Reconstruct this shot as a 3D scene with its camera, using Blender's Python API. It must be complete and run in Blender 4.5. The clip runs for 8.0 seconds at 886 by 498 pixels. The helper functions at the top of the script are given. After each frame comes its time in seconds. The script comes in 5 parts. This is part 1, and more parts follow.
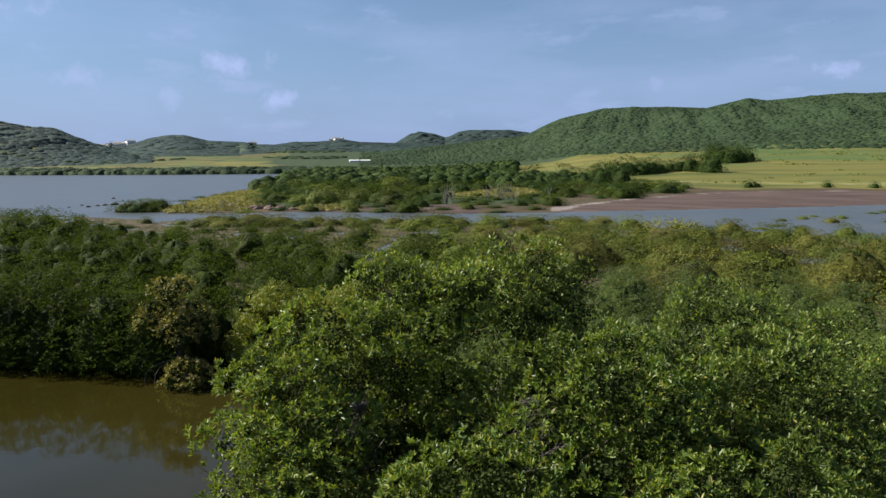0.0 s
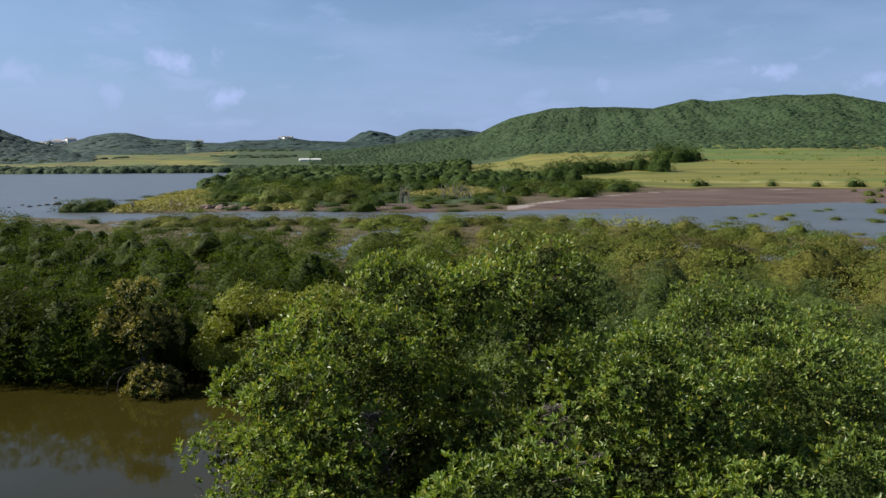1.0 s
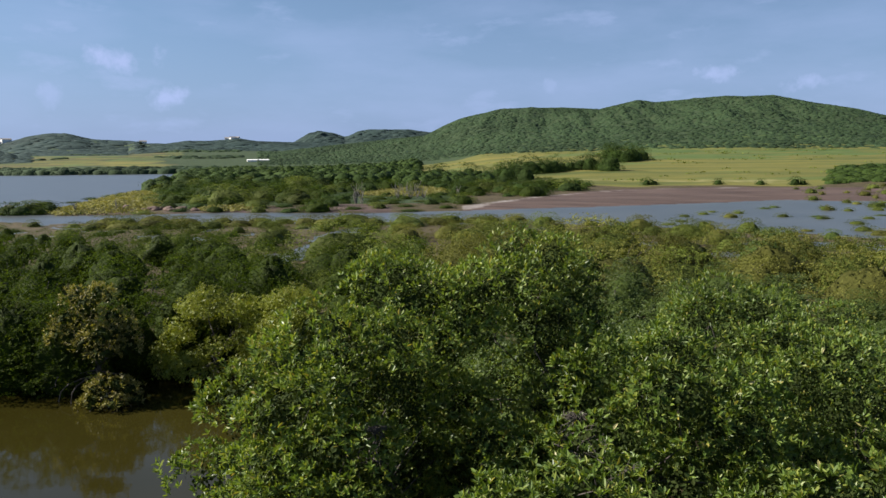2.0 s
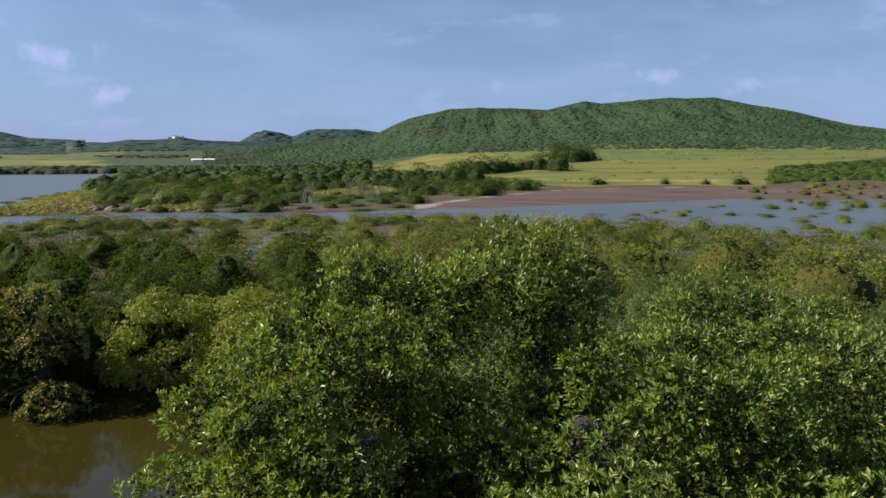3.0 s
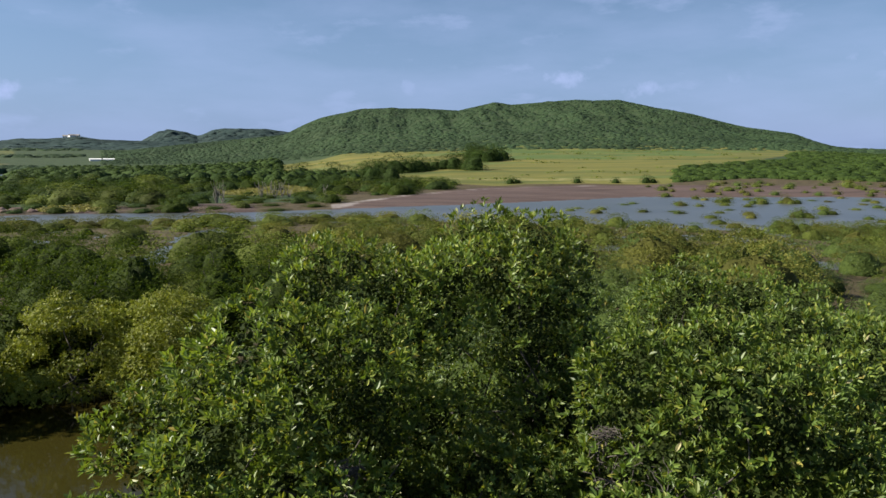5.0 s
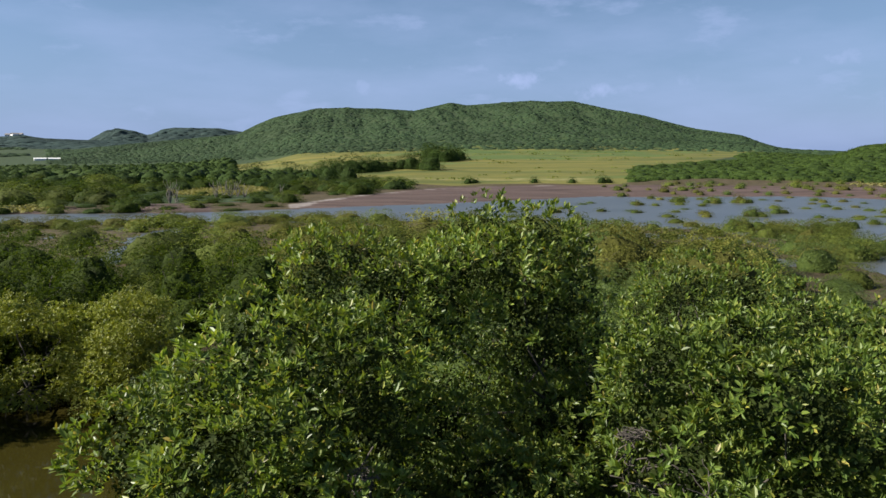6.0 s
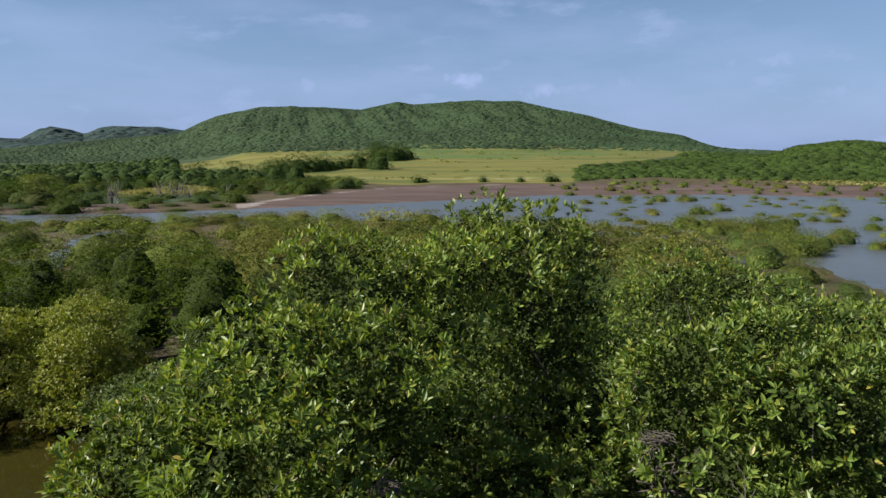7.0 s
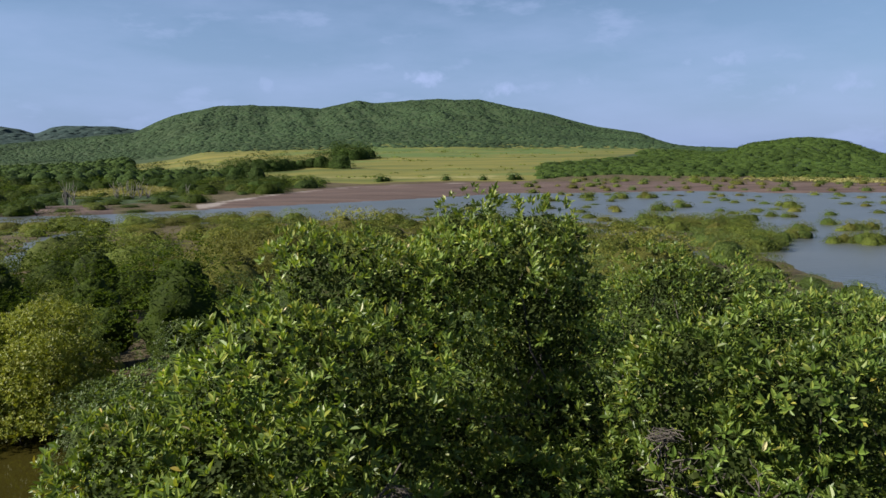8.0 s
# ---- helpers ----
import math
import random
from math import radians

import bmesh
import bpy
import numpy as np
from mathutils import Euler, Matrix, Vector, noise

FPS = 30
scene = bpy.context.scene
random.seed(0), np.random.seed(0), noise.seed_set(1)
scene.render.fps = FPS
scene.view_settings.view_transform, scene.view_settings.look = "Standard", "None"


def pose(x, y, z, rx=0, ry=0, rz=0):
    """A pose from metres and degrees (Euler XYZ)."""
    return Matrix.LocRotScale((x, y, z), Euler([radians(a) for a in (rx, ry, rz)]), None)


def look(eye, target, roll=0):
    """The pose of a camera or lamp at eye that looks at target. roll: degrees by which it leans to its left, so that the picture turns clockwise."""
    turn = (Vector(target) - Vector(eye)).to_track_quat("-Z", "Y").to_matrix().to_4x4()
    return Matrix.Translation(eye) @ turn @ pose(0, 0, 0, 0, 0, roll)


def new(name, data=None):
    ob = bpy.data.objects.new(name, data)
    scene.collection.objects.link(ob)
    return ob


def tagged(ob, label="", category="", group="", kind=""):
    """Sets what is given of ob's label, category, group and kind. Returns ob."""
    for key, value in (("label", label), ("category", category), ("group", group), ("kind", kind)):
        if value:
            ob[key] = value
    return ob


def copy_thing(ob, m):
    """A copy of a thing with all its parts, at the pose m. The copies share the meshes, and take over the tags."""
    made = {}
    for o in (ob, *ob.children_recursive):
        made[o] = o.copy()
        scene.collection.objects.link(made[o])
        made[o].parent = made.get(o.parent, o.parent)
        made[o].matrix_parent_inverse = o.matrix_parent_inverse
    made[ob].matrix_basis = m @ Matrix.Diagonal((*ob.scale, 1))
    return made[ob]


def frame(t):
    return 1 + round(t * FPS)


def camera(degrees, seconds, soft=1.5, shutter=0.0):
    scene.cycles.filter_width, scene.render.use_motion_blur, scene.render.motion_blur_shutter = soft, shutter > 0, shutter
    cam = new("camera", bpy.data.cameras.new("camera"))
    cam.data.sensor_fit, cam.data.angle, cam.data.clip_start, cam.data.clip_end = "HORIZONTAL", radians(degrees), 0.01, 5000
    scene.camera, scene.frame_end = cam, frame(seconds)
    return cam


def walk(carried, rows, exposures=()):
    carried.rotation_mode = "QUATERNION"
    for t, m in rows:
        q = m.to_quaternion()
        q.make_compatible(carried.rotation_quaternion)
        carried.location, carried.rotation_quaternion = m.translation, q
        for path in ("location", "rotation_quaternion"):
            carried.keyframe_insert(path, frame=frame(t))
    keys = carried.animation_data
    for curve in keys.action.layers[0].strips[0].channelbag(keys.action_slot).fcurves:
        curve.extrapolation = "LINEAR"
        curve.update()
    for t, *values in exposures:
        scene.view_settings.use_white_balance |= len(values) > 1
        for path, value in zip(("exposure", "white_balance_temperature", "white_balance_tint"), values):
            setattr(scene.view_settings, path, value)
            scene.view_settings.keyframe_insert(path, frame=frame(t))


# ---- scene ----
cam = camera(61.4, 8.0, soft=1.5)
PATH = [
    (0, (0.761, 6.194, 9.793), (0.118, 8.073, 9.554), -0.4),
    (0.5, (0.109, 6.335, 9.733), (-0.474, 8.234, 9.493), -0.3),
    (1, (-0.528, 6.546, 9.71), (-1.045, 8.463, 9.468), -0.3),
    (1.5, (-1.122, 6.832, 9.661), (-1.576, 8.764, 9.419), -0.4),
    (3, (-2.525, 8.108, 9.345), (-2.778, 10.077, 9.103), -0.3),
    (3.5, (-2.862, 8.561, 9.224), (-3.054, 10.537, 8.982), -0.2),
    (4, (-3.13, 9.029, 9.118), (-3.259, 11.01, 8.876), -0.3),
    (4.5, (-3.397, 9.425, 9.03), (-3.471, 11.41, 8.788), -0.3),
    (6, (-4.381, 10.377, 8.759), (-4.283, 12.36, 8.518), -0.1),
    (6.5, (-4.756, 10.652, 8.717), (-4.59, 12.63, 8.476), -0.1),
    (7, (-5.139, 10.797, 8.738), (-4.9, 12.767, 8.495), -0.1),
    (7.5, (-5.444, 10.948, 8.721), (-5.135, 12.91, 8.479), -0.1),
    (8, (-5.532, 11.093, 8.694), (-5.193, 13.049, 8.447), -0.4),
]
walk(cam, [(t, look(eye, target, roll)) for t, eye, target, roll in PATH])


# ---- world, sun, exposure ----
SUN_AZ, SUN_EL = -93.0, 36.0  # degrees from +y towards +x, and above the horizon
scene.view_settings.exposure = 1.05


def node(nt, kind, **values):
    n = nt.nodes.new(kind)
    for key, value in values.items():
        n.inputs[key.replace("_", " ")].default_value = value
    return n


PUFFS = [(-34.3, 7.0, 2.4, 1.1, 0.7), (-30.8, 4.3, 1.6, 0.8, 0.65), (-44.3, 5.6, 1.6, 1.0, 0.4), (-38.7, 4.3, 1.0, 1.1, 0.4), (-47.7, 9.7, 2.5, 1.2, 0.5), (-3.2, 5.1, 0.9, 0.9, 0.3),
         (8.4, 5.7, 2.0, 0.8, 0.55), (14.5, 5.1, 1.8, 0.9, 0.5), (20.1, 5.5, 2.0, 0.7, 0.25), (29.7, 6.6, 2.6, 0.8, 0.36), (37.4, 4.5, 2.8, 0.8, 0.36)]


def build_world():
    w = bpy.data.worlds.new("sky")
    scene.world = w
    w.use_nodes = True
    nt = w.node_tree
    nt.nodes.clear()
    out = nt.nodes.new("ShaderNodeOutputWorld")
    bg = node(nt, "ShaderNodeBackground", Strength=0.0465)
    sky = nt.nodes.new("ShaderNodeTexSky")
    sky.sky_type, sky.sun_disc = "NISHITA", False
    sky.sun_elevation, sky.sun_rotation = radians(SUN_EL), radians(SUN_AZ)
    sky.air_density, sky.dust_density, sky.ozone_density = 1.0, 0.1, 3.8
    tc = nt.nodes.new("ShaderNodeTexCoord")
    # broad thin veil of cloud
    sep = nt.nodes.new("ShaderNodeSeparateXYZ")
    nt.links.new(tc.outputs["Generated"], sep.inputs[0])
    mp = nt.nodes.new("ShaderNodeMapping")
    mp.inputs["Scale"].default_value = (3.0, 3.0, 11.0)
    nt.links.new(tc.outputs["Generated"], mp.inputs["Vector"])
    n1 = node(nt, "ShaderNodeTexNoise", Scale=1.3, Detail=6.0, Roughness=0.55)
    nt.links.new(mp.outputs[0], n1.inputs["Vector"])
    r1 = nt.nodes.new("ShaderNodeMapRange")
    for key, value in (("From Min", 0.42), ("From Max", 0.72), ("To Min", 0.0), ("To Max", 0.36)):
        r1.inputs[key].default_value = value
    nt.links.new(n1.outputs["Fac"], r1.inputs["Value"])
    # small fair-weather cumulus low over the horizon: bearing, height, half width, half height (degrees), strength
    def calc(op, a, b=None):
        m = nt.nodes.new("ShaderNodeMath")
        m.operation = op
        for i, v in enumerate((a, b)):
            if v is None:
                continue
            if isinstance(v, (int, float)):
                m.inputs[i].default_value = v
            else:
                nt.links.new(v, m.inputs[i])
        return m.outputs[0]

    bearing = calc("MULTIPLY", calc("ARCTAN2", sep.outputs["X"], sep.outputs["Y"]), 57.29578)
    lift = calc("MULTIPLY", calc("ARCSINE", sep.outputs["Z"]), 57.29578)
    n2 = node(nt, "ShaderNodeTexNoise", Scale=34.0, Detail=7.0, Roughness=0.58)
    nt.links.new(tc.outputs["Generated"], n2.inputs["Vector"])
    puffs = None
    for az_, el_, wide, tall, power in PUFFS:
        dx = calc("DIVIDE", calc("SUBTRACT", bearing, az_), wide * 1.2)
        dy = calc("DIVIDE", calc("SUBTRACT", lift, el_), tall * 1.2)
        far = calc("SQRT", calc("ADD", calc("MULTIPLY", dx, dx), calc("MULTIPLY", dy, dy)))
        edge = calc("SUBTRACT", calc("ADD", calc("SUBTRACT", 1.0, far), calc("MULTIPLY", n2.outputs["Fac"], 3.0)), 1.55)
        mr = nt.nodes.new("ShaderNodeMapRange")
        mr.interpolation_type = "SMOOTHSTEP"
        for key, value in (("From Min", 0.0), ("From Max", 1.15), ("To Min", 0.0), ("To Max", power * 1.6)):
            mr.inputs[key].default_value = value
        nt.links.new(edge, mr.inputs["Value"])
        puffs = mr.outputs[0] if puffs is None else calc("MAXIMUM", puffs, mr.outputs[0])
    # broken lavender cloud in broad patches
    mq = nt.nodes.new("ShaderNodeMapping")
    mq.inputs["Scale"].default_value = (4.5, 4.5, 13.0)
    nt.links.new(tc.outputs["Generated"], mq.inputs["Vector"])
    n4 = node(nt, "ShaderNodeTexNoise", Scale=1.9, Detail=7.0, Roughness=0.6)
    nt.links.new(mq.outputs[0], n4.inputs["Vector"])
    r4 = nt.nodes.new("ShaderNodeMapRange")
    r4.interpolation_type = "SMOOTHSTEP"
    for key, value in (("From Min", 0.5), ("From Max", 0.72), ("To Min", 0.0), ("To Max", 0.42)):
        r4.inputs[key].default_value = value
    nt.links.new(n4.outputs["Fac"], r4.inputs["Value"])
    puffs = calc("MAXIMUM", puffs, r4.outputs[0])
    mx = nt.nodes.new("ShaderNodeMath")
    mx.operation = "MAXIMUM"
    nt.links.new(r1.outputs[0], mx.inputs[0])
    nt.links.new(puffs, mx.inputs[1])
    # moist air towards the horizon
    hz = nt.nodes.new("ShaderNodeMapRange")
    for key, value in (("From Min", 0.0), ("From Max", 0.26), ("To Min", 0.9), ("To Max", 0.0)):
        hz.inputs[key].default_value = value
    nt.links.new(sep.outputs["Z"], hz.inputs["Value"])
    haze = nt.nodes.new("ShaderNodeMix")
    haze.data_type = "RGBA"
    nt.links.new(hz.outputs[0], haze.inputs["Factor"])
    nt.links.new(sky.outputs[0], haze.inputs["A"])
    haze.inputs["B"].default_value = (2.45, 3.68, 6.95, 1)
    mix = nt.nodes.new("ShaderNodeMix")
    mix.data_type = "RGBA"
    nt.links.new(mx.outputs[0], mix.inputs["Factor"])
    nt.links.new(haze.outputs["Result"], mix.inputs["A"])
    mix.inputs["B"].default_value = (4.5, 5.7, 9.2, 1)
    nt.links.new(mix.outputs["Result"], bg.inputs["Color"])
    nt.links.new(bg.outputs[0], out.inputs["Surface"])


build_world()
sun = new("sun", bpy.data.lights.new("sun", "SUN"))
sun.data.energy, sun.data.angle, sun.data.color = 5.0, radians(0.6), (1.0, 0.94, 0.84)
_az, _el = radians(SUN_AZ), radians(SUN_EL)
sun.matrix_world = look((math.sin(_az) * math.cos(_el) * 50, math.cos(_az) * math.cos(_el) * 50, math.sin(_el) * 50), (0, 0, 0))


# ---- materials ----
def material(name):
    m = bpy.data.materials.new(name)
    m.use_nodes = True
    nt = m.node_tree
    return m, nt, nt.nodes["Principled BSDF"], nt.nodes["Material Output"]


def ramp(nt, stops):
    r = nt.nodes.new("ShaderNodeValToRGB")
    e = r.color_ramp.elements
    while len(e) < len(stops):
        e.new(0.5)
    for el, (pos, col) in zip(e, stops):
        el.position, el.color = pos, (*col, 1)
    return r


def own_tone(nt, value, each):
    """The value, made a little paler or darker from plant to plant."""
    if not each:
        return value
    info = nt.nodes.new("ShaderNodeObjectInfo")
    mr = nt.nodes.new("ShaderNodeMapRange")
    mr.inputs["To Min"].default_value, mr.inputs["To Max"].default_value = 1 - each, 1 + each
    nt.links.new(info.outputs["Random"], mr.inputs["Value"])
    m = nt.nodes.new("ShaderNodeMath")
    m.operation = "MULTIPLY"
    nt.links.new(value, m.inputs[0])
    nt.links.new(mr.outputs[0], m.inputs[1])
    return m.outputs[0]


def leaf_material(name, stops, rough=0.45, glow=0.22, spec=0.4, patch=2.0, thru=(1.5, 1.5, 0.5), each=0.0):
    """Leaves: each leaf takes its own tone, and broad patches shift all of them; thin, so some light passes through."""
    m, nt, p, out = material(name)
    geo = nt.nodes.new("ShaderNodeNewGeometry")
    r = ramp(nt, stops)
    nt.links.new(geo.outputs["Random Per Island"], r.inputs[0])
    n = node(nt, "ShaderNodeTexNoise", Scale=1.0 / patch, Detail=3.0)
    nt.links.new(geo.outputs["Position"], n.inputs["Vector"])
    mr = nt.nodes.new("ShaderNodeMapRange")
    for key, value in (("From Min", 0.3), ("From Max", 0.7), ("To Min", 0.72), ("To Max", 1.3)):
        mr.inputs[key].default_value = value
    nt.links.new(n.outputs["Fac"], mr.inputs["Value"])
    mul = nt.nodes.new("ShaderNodeVectorMath")
    mul.operation = "SCALE"
    nt.links.new(r.outputs["Color"], mul.inputs[0])
    nt.links.new(own_tone(nt, mr.outputs[0], each), mul.inputs["Scale"])
    nt.links.new(mul.outputs[0], p.inputs["Base Color"])
    p.inputs["Roughness"].default_value = rough
    p.inputs["Specular IOR Level"].default_value = spec
    tr = nt.nodes.new("ShaderNodeBsdfTranslucent")
    warm = nt.nodes.new("ShaderNodeMix")
    warm.data_type, warm.blend_type = "RGBA", "MULTIPLY"
    warm.inputs["Factor"].default_value = 1.0
    warm.inputs["B"].default_value = (*thru, 1)
    nt.links.new(mul.outputs[0], warm.inputs["A"])
    nt.links.new(warm.outputs["Result"], tr.inputs["Color"])
    mix = nt.nodes.new("ShaderNodeMixShader")
    mix.inputs[0].default_value = glow
    nt.links.new(p.outputs[0], mix.inputs[1])
    nt.links.new(tr.outputs[0], mix.inputs[2])
    nt.links.new(mix.outputs[0], out.inputs["Surface"])
    return m


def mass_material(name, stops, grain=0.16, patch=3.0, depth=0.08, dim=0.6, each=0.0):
    """The closed body of a crown seen from afar: leaf-sized mottling and relief, each lobe with its own tone; dim below
    1 paints the shade between leaves into the tones.
    """
    m, nt, p, out = material(name)
    geo = nt.nodes.new("ShaderNodeNewGeometry")
    fine = node(nt, "ShaderNodeTexNoise", Scale=1.0 / grain, Detail=4.0, Roughness=0.65)
    broad = node(nt, "ShaderNodeTexNoise", Scale=1.0 / patch, Detail=3.0)
    for n in (fine, broad):
        nt.links.new(geo.outputs["Position"], n.inputs["Vector"])
    mr = nt.nodes.new("ShaderNodeMapRange")
    for key, value in (("From Min", 0.3), ("From Max", 0.7), ("To Min", 0.0), ("To Max", 0.7)):
        mr.inputs[key].default_value = value
    nt.links.new(fine.outputs["Fac"], mr.inputs["Value"])
    own = nt.nodes.new("ShaderNodeMath")
    own.operation = "MULTIPLY_ADD"
    nt.links.new(geo.outputs["Random Per Island"], own.inputs[0])
    own.inputs[1].default_value = 0.3
    nt.links.new(mr.outputs[0], own.inputs[2])
    # dim scales the leaf tones down, standing in for shade under the leaves
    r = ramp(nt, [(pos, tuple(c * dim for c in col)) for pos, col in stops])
    nt.links.new(own.outputs[0], r.inputs[0])
    mb = nt.nodes.new("ShaderNodeMapRange")
    for key, value in (("From Min", 0.3), ("From Max", 0.7), ("To Min", 0.75), ("To Max", 1.28)):
        mb.inputs[key].default_value = value
    nt.links.new(broad.outputs["Fac"], mb.inputs["Value"])
    mul = nt.nodes.new("ShaderNodeVectorMath")
    mul.operation = "SCALE"
    nt.links.new(r.outputs["Color"], mul.inputs[0])
    nt.links.new(own_tone(nt, mb.outputs[0], each), mul.inputs["Scale"])
    nt.links.new(mul.outputs[0], p.inputs["Base Color"])
    p.inputs["Roughness"].default_value = 0.8
    p.inputs["Specular IOR Level"].default_value = 0.08
    b = node(nt, "ShaderNodeBump", Strength=0.9, Distance=depth)
    nt.links.new(fine.outputs["Fac"], b.inputs["Height"])
    nt.links.new(b.outputs[0], p.inputs["Normal"])
    return m


def bark_material(name, dark, light, scale=9.0):
    m, nt, p, out = material(name)
    geo = nt.nodes.new("ShaderNodeNewGeometry")
    n = node(nt, "ShaderNodeTexNoise", Scale=scale, Detail=6.0, Roughness=0.7)
    nt.links.new(geo.outputs["Position"], n.inputs["Vector"])
    r = ramp(nt, [(0.3, dark), (0.7, light)])
    nt.links.new(n.outputs["Fac"], r.inputs[0])
    nt.links.new(r.outputs[0], p.inputs["Base Color"])
    p.inputs["Roughness"].default_value = 0.9
    b = node(nt, "ShaderNodeBump", Strength=0.5, Distance=0.02)
    nt.links.new(n.outputs["Fac"], b.inputs["Height"])
    nt.links.new(b.outputs[0], p.inputs["Normal"])
    return m


# leaf tones of each kind of plant, from its darkest to its palest leaf
TONES = {
    "near": [(0.0, (0.054, 0.090, 0.016)), (0.4, (0.089, 0.137, 0.025)), (0.8, (0.142, 0.190, 0.035)), (0.96, (0.205, 0.23, 0.043)), (0.99, (0.30, 0.26, 0.05)), (1.0, (0.32, 0.29, 0.15))],
    "mid": [(0.0, (0.036, 0.060, 0.014)), (0.5, (0.064, 0.096, 0.020)), (1.0, (0.104, 0.134, 0.030))],
    "deep": [(0.0, (0.066, 0.107, 0.021)), (0.45, (0.118, 0.171, 0.032)), (0.85, (0.187, 0.232, 0.045)), (0.965, (0.245, 0.26, 0.053)), (0.99, (0.29, 0.22, 0.044)), (1.0, (0.33, 0.29, 0.155))],
    "dark": [(0.0, (0.017, 0.032, 0.003)), (0.5, (0.033, 0.053, 0.005)), (0.95, (0.060, 0.084, 0.010)), (1.0, (0.09, 0.10, 0.02))],
    "yellow": [(0.0, (0.095, 0.120, 0.015)), (0.5, (0.162, 0.188, 0.023)), (1.0, (0.24, 0.24, 0.036))],
    "tawny": [(0.0, (0.10, 0.10, 0.024)), (0.5, (0.18, 0.168, 0.042)), (1.0, (0.28, 0.23, 0.09))],
    "olive": [(0.0, (0.070, 0.076, 0.016)), (0.5, (0.100, 0.104, 0.022)), (1.0, (0.136, 0.132, 0.031))],
    "moss": [(0.0, (0.054, 0.076, 0.013)), (0.5, (0.086, 0.110, 0.020)), (1.0, (0.128, 0.145, 0.030))],
    "scrub": [(0.0, (0.017, 0.034, 0.006)), (0.6, (0.031, 0.054, 0.010)), (1.0, (0.058, 0.082, 0.016))],
    "woods": [(0.0, (0.026, 0.048, 0.010)), (0.6, (0.041, 0.068, 0.014)), (1.0, (0.064, 0.094, 0.020))],
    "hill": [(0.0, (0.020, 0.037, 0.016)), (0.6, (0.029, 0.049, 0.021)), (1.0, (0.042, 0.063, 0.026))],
    # west and far: the blue haze of distance is mixed into these tones
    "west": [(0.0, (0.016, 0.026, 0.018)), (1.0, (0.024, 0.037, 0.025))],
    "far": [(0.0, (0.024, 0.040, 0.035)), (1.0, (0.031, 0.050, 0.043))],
}
LEAF_NEAR = leaf_material("mangrove_leaf", TONES["near"], patch=1.6, spec=0.28, rough=0.43, glow=0.28)
LEAF_DEEP = leaf_material("deep_green_mangrove_leaf", TONES["deep"], patch=1.6, spec=0.28, rough=0.42, glow=0.28)
LEAF_MID = leaf_material("green_mangrove_leaf", TONES["mid"], patch=3.0, spec=0.22, rough=0.45, glow=0.25, each=0.22)
# inner leaves: the shade inside a crown is put into a darker colour
LEAF_INNER = leaf_material("shade_dark_inner_leaf", [(0.0, (0.022, 0.034, 0.009)), (1.0, (0.038, 0.050, 0.013))], patch=2.0, spec=0.05, rough=0.7, glow=0.12)
LEAF_DARK = leaf_material("dark_mangrove_leaf", TONES["dark"], patch=4.0, spec=0.05, rough=0.6, glow=0.34, each=0.22)
LEAF_YELLOW = leaf_material("yellow_green_leaf", TONES["yellow"], patch=2.0, spec=0.2)
LEAF_TAWNY = leaf_material("tawny_leaf", TONES["tawny"], patch=1.5, spec=0.15)
LEAF_OLIVE = leaf_material("olive_shrub_leaf", TONES["olive"], patch=7.0, spec=0.1, rough=0.65, each=0.45)
LEAF_MOSS = leaf_material("mossy_shrub_leaf", TONES["moss"], patch=5.0, spec=0.1, rough=0.65, each=0.45)
LEAF_STRAW = leaf_material("dry_grass_blade", [(0.0, (0.155, 0.150, 0.052)), (0.6, (0.205, 0.192, 0.072)), (1.0, (0.27, 0.246, 0.11))], patch=6.0, spec=0.05, rough=0.8)
LEAF_SCRUB = leaf_material("scrub_leaf", TONES["scrub"], patch=14.0, spec=0.1, rough=0.7, each=0.28)
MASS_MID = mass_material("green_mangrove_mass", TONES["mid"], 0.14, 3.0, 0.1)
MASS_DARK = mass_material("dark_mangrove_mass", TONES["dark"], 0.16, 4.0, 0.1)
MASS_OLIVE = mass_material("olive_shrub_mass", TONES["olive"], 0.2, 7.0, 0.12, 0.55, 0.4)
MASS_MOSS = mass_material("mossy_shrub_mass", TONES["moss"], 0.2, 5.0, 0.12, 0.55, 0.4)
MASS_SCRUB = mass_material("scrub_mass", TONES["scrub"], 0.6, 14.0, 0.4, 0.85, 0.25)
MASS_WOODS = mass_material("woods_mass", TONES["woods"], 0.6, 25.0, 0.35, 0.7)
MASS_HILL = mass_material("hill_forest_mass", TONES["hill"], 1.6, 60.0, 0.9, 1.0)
MASS_WEST = mass_material("hazed_west_forest_mass", TONES["west"], 3.0, 90.0, 0.7, 1.0)
MASS_FAR = mass_material("hazed_far_forest_mass", TONES["far"], 5.0, 120.0, 0.6, 1.0)
LEAF_WOODS = leaf_material("woods_leaf", TONES["woods"], patch=25.0, spec=0.05, rough=0.8)
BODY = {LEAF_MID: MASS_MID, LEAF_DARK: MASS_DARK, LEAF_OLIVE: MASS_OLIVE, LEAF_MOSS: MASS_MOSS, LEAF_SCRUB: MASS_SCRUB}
BARK = bark_material("mangrove_bark", (0.035, 0.03, 0.025), (0.105, 0.088, 0.072))
BARK_PALE = bark_material("bleached_bark", (0.10, 0.09, 0.075), (0.22, 0.2, 0.17))


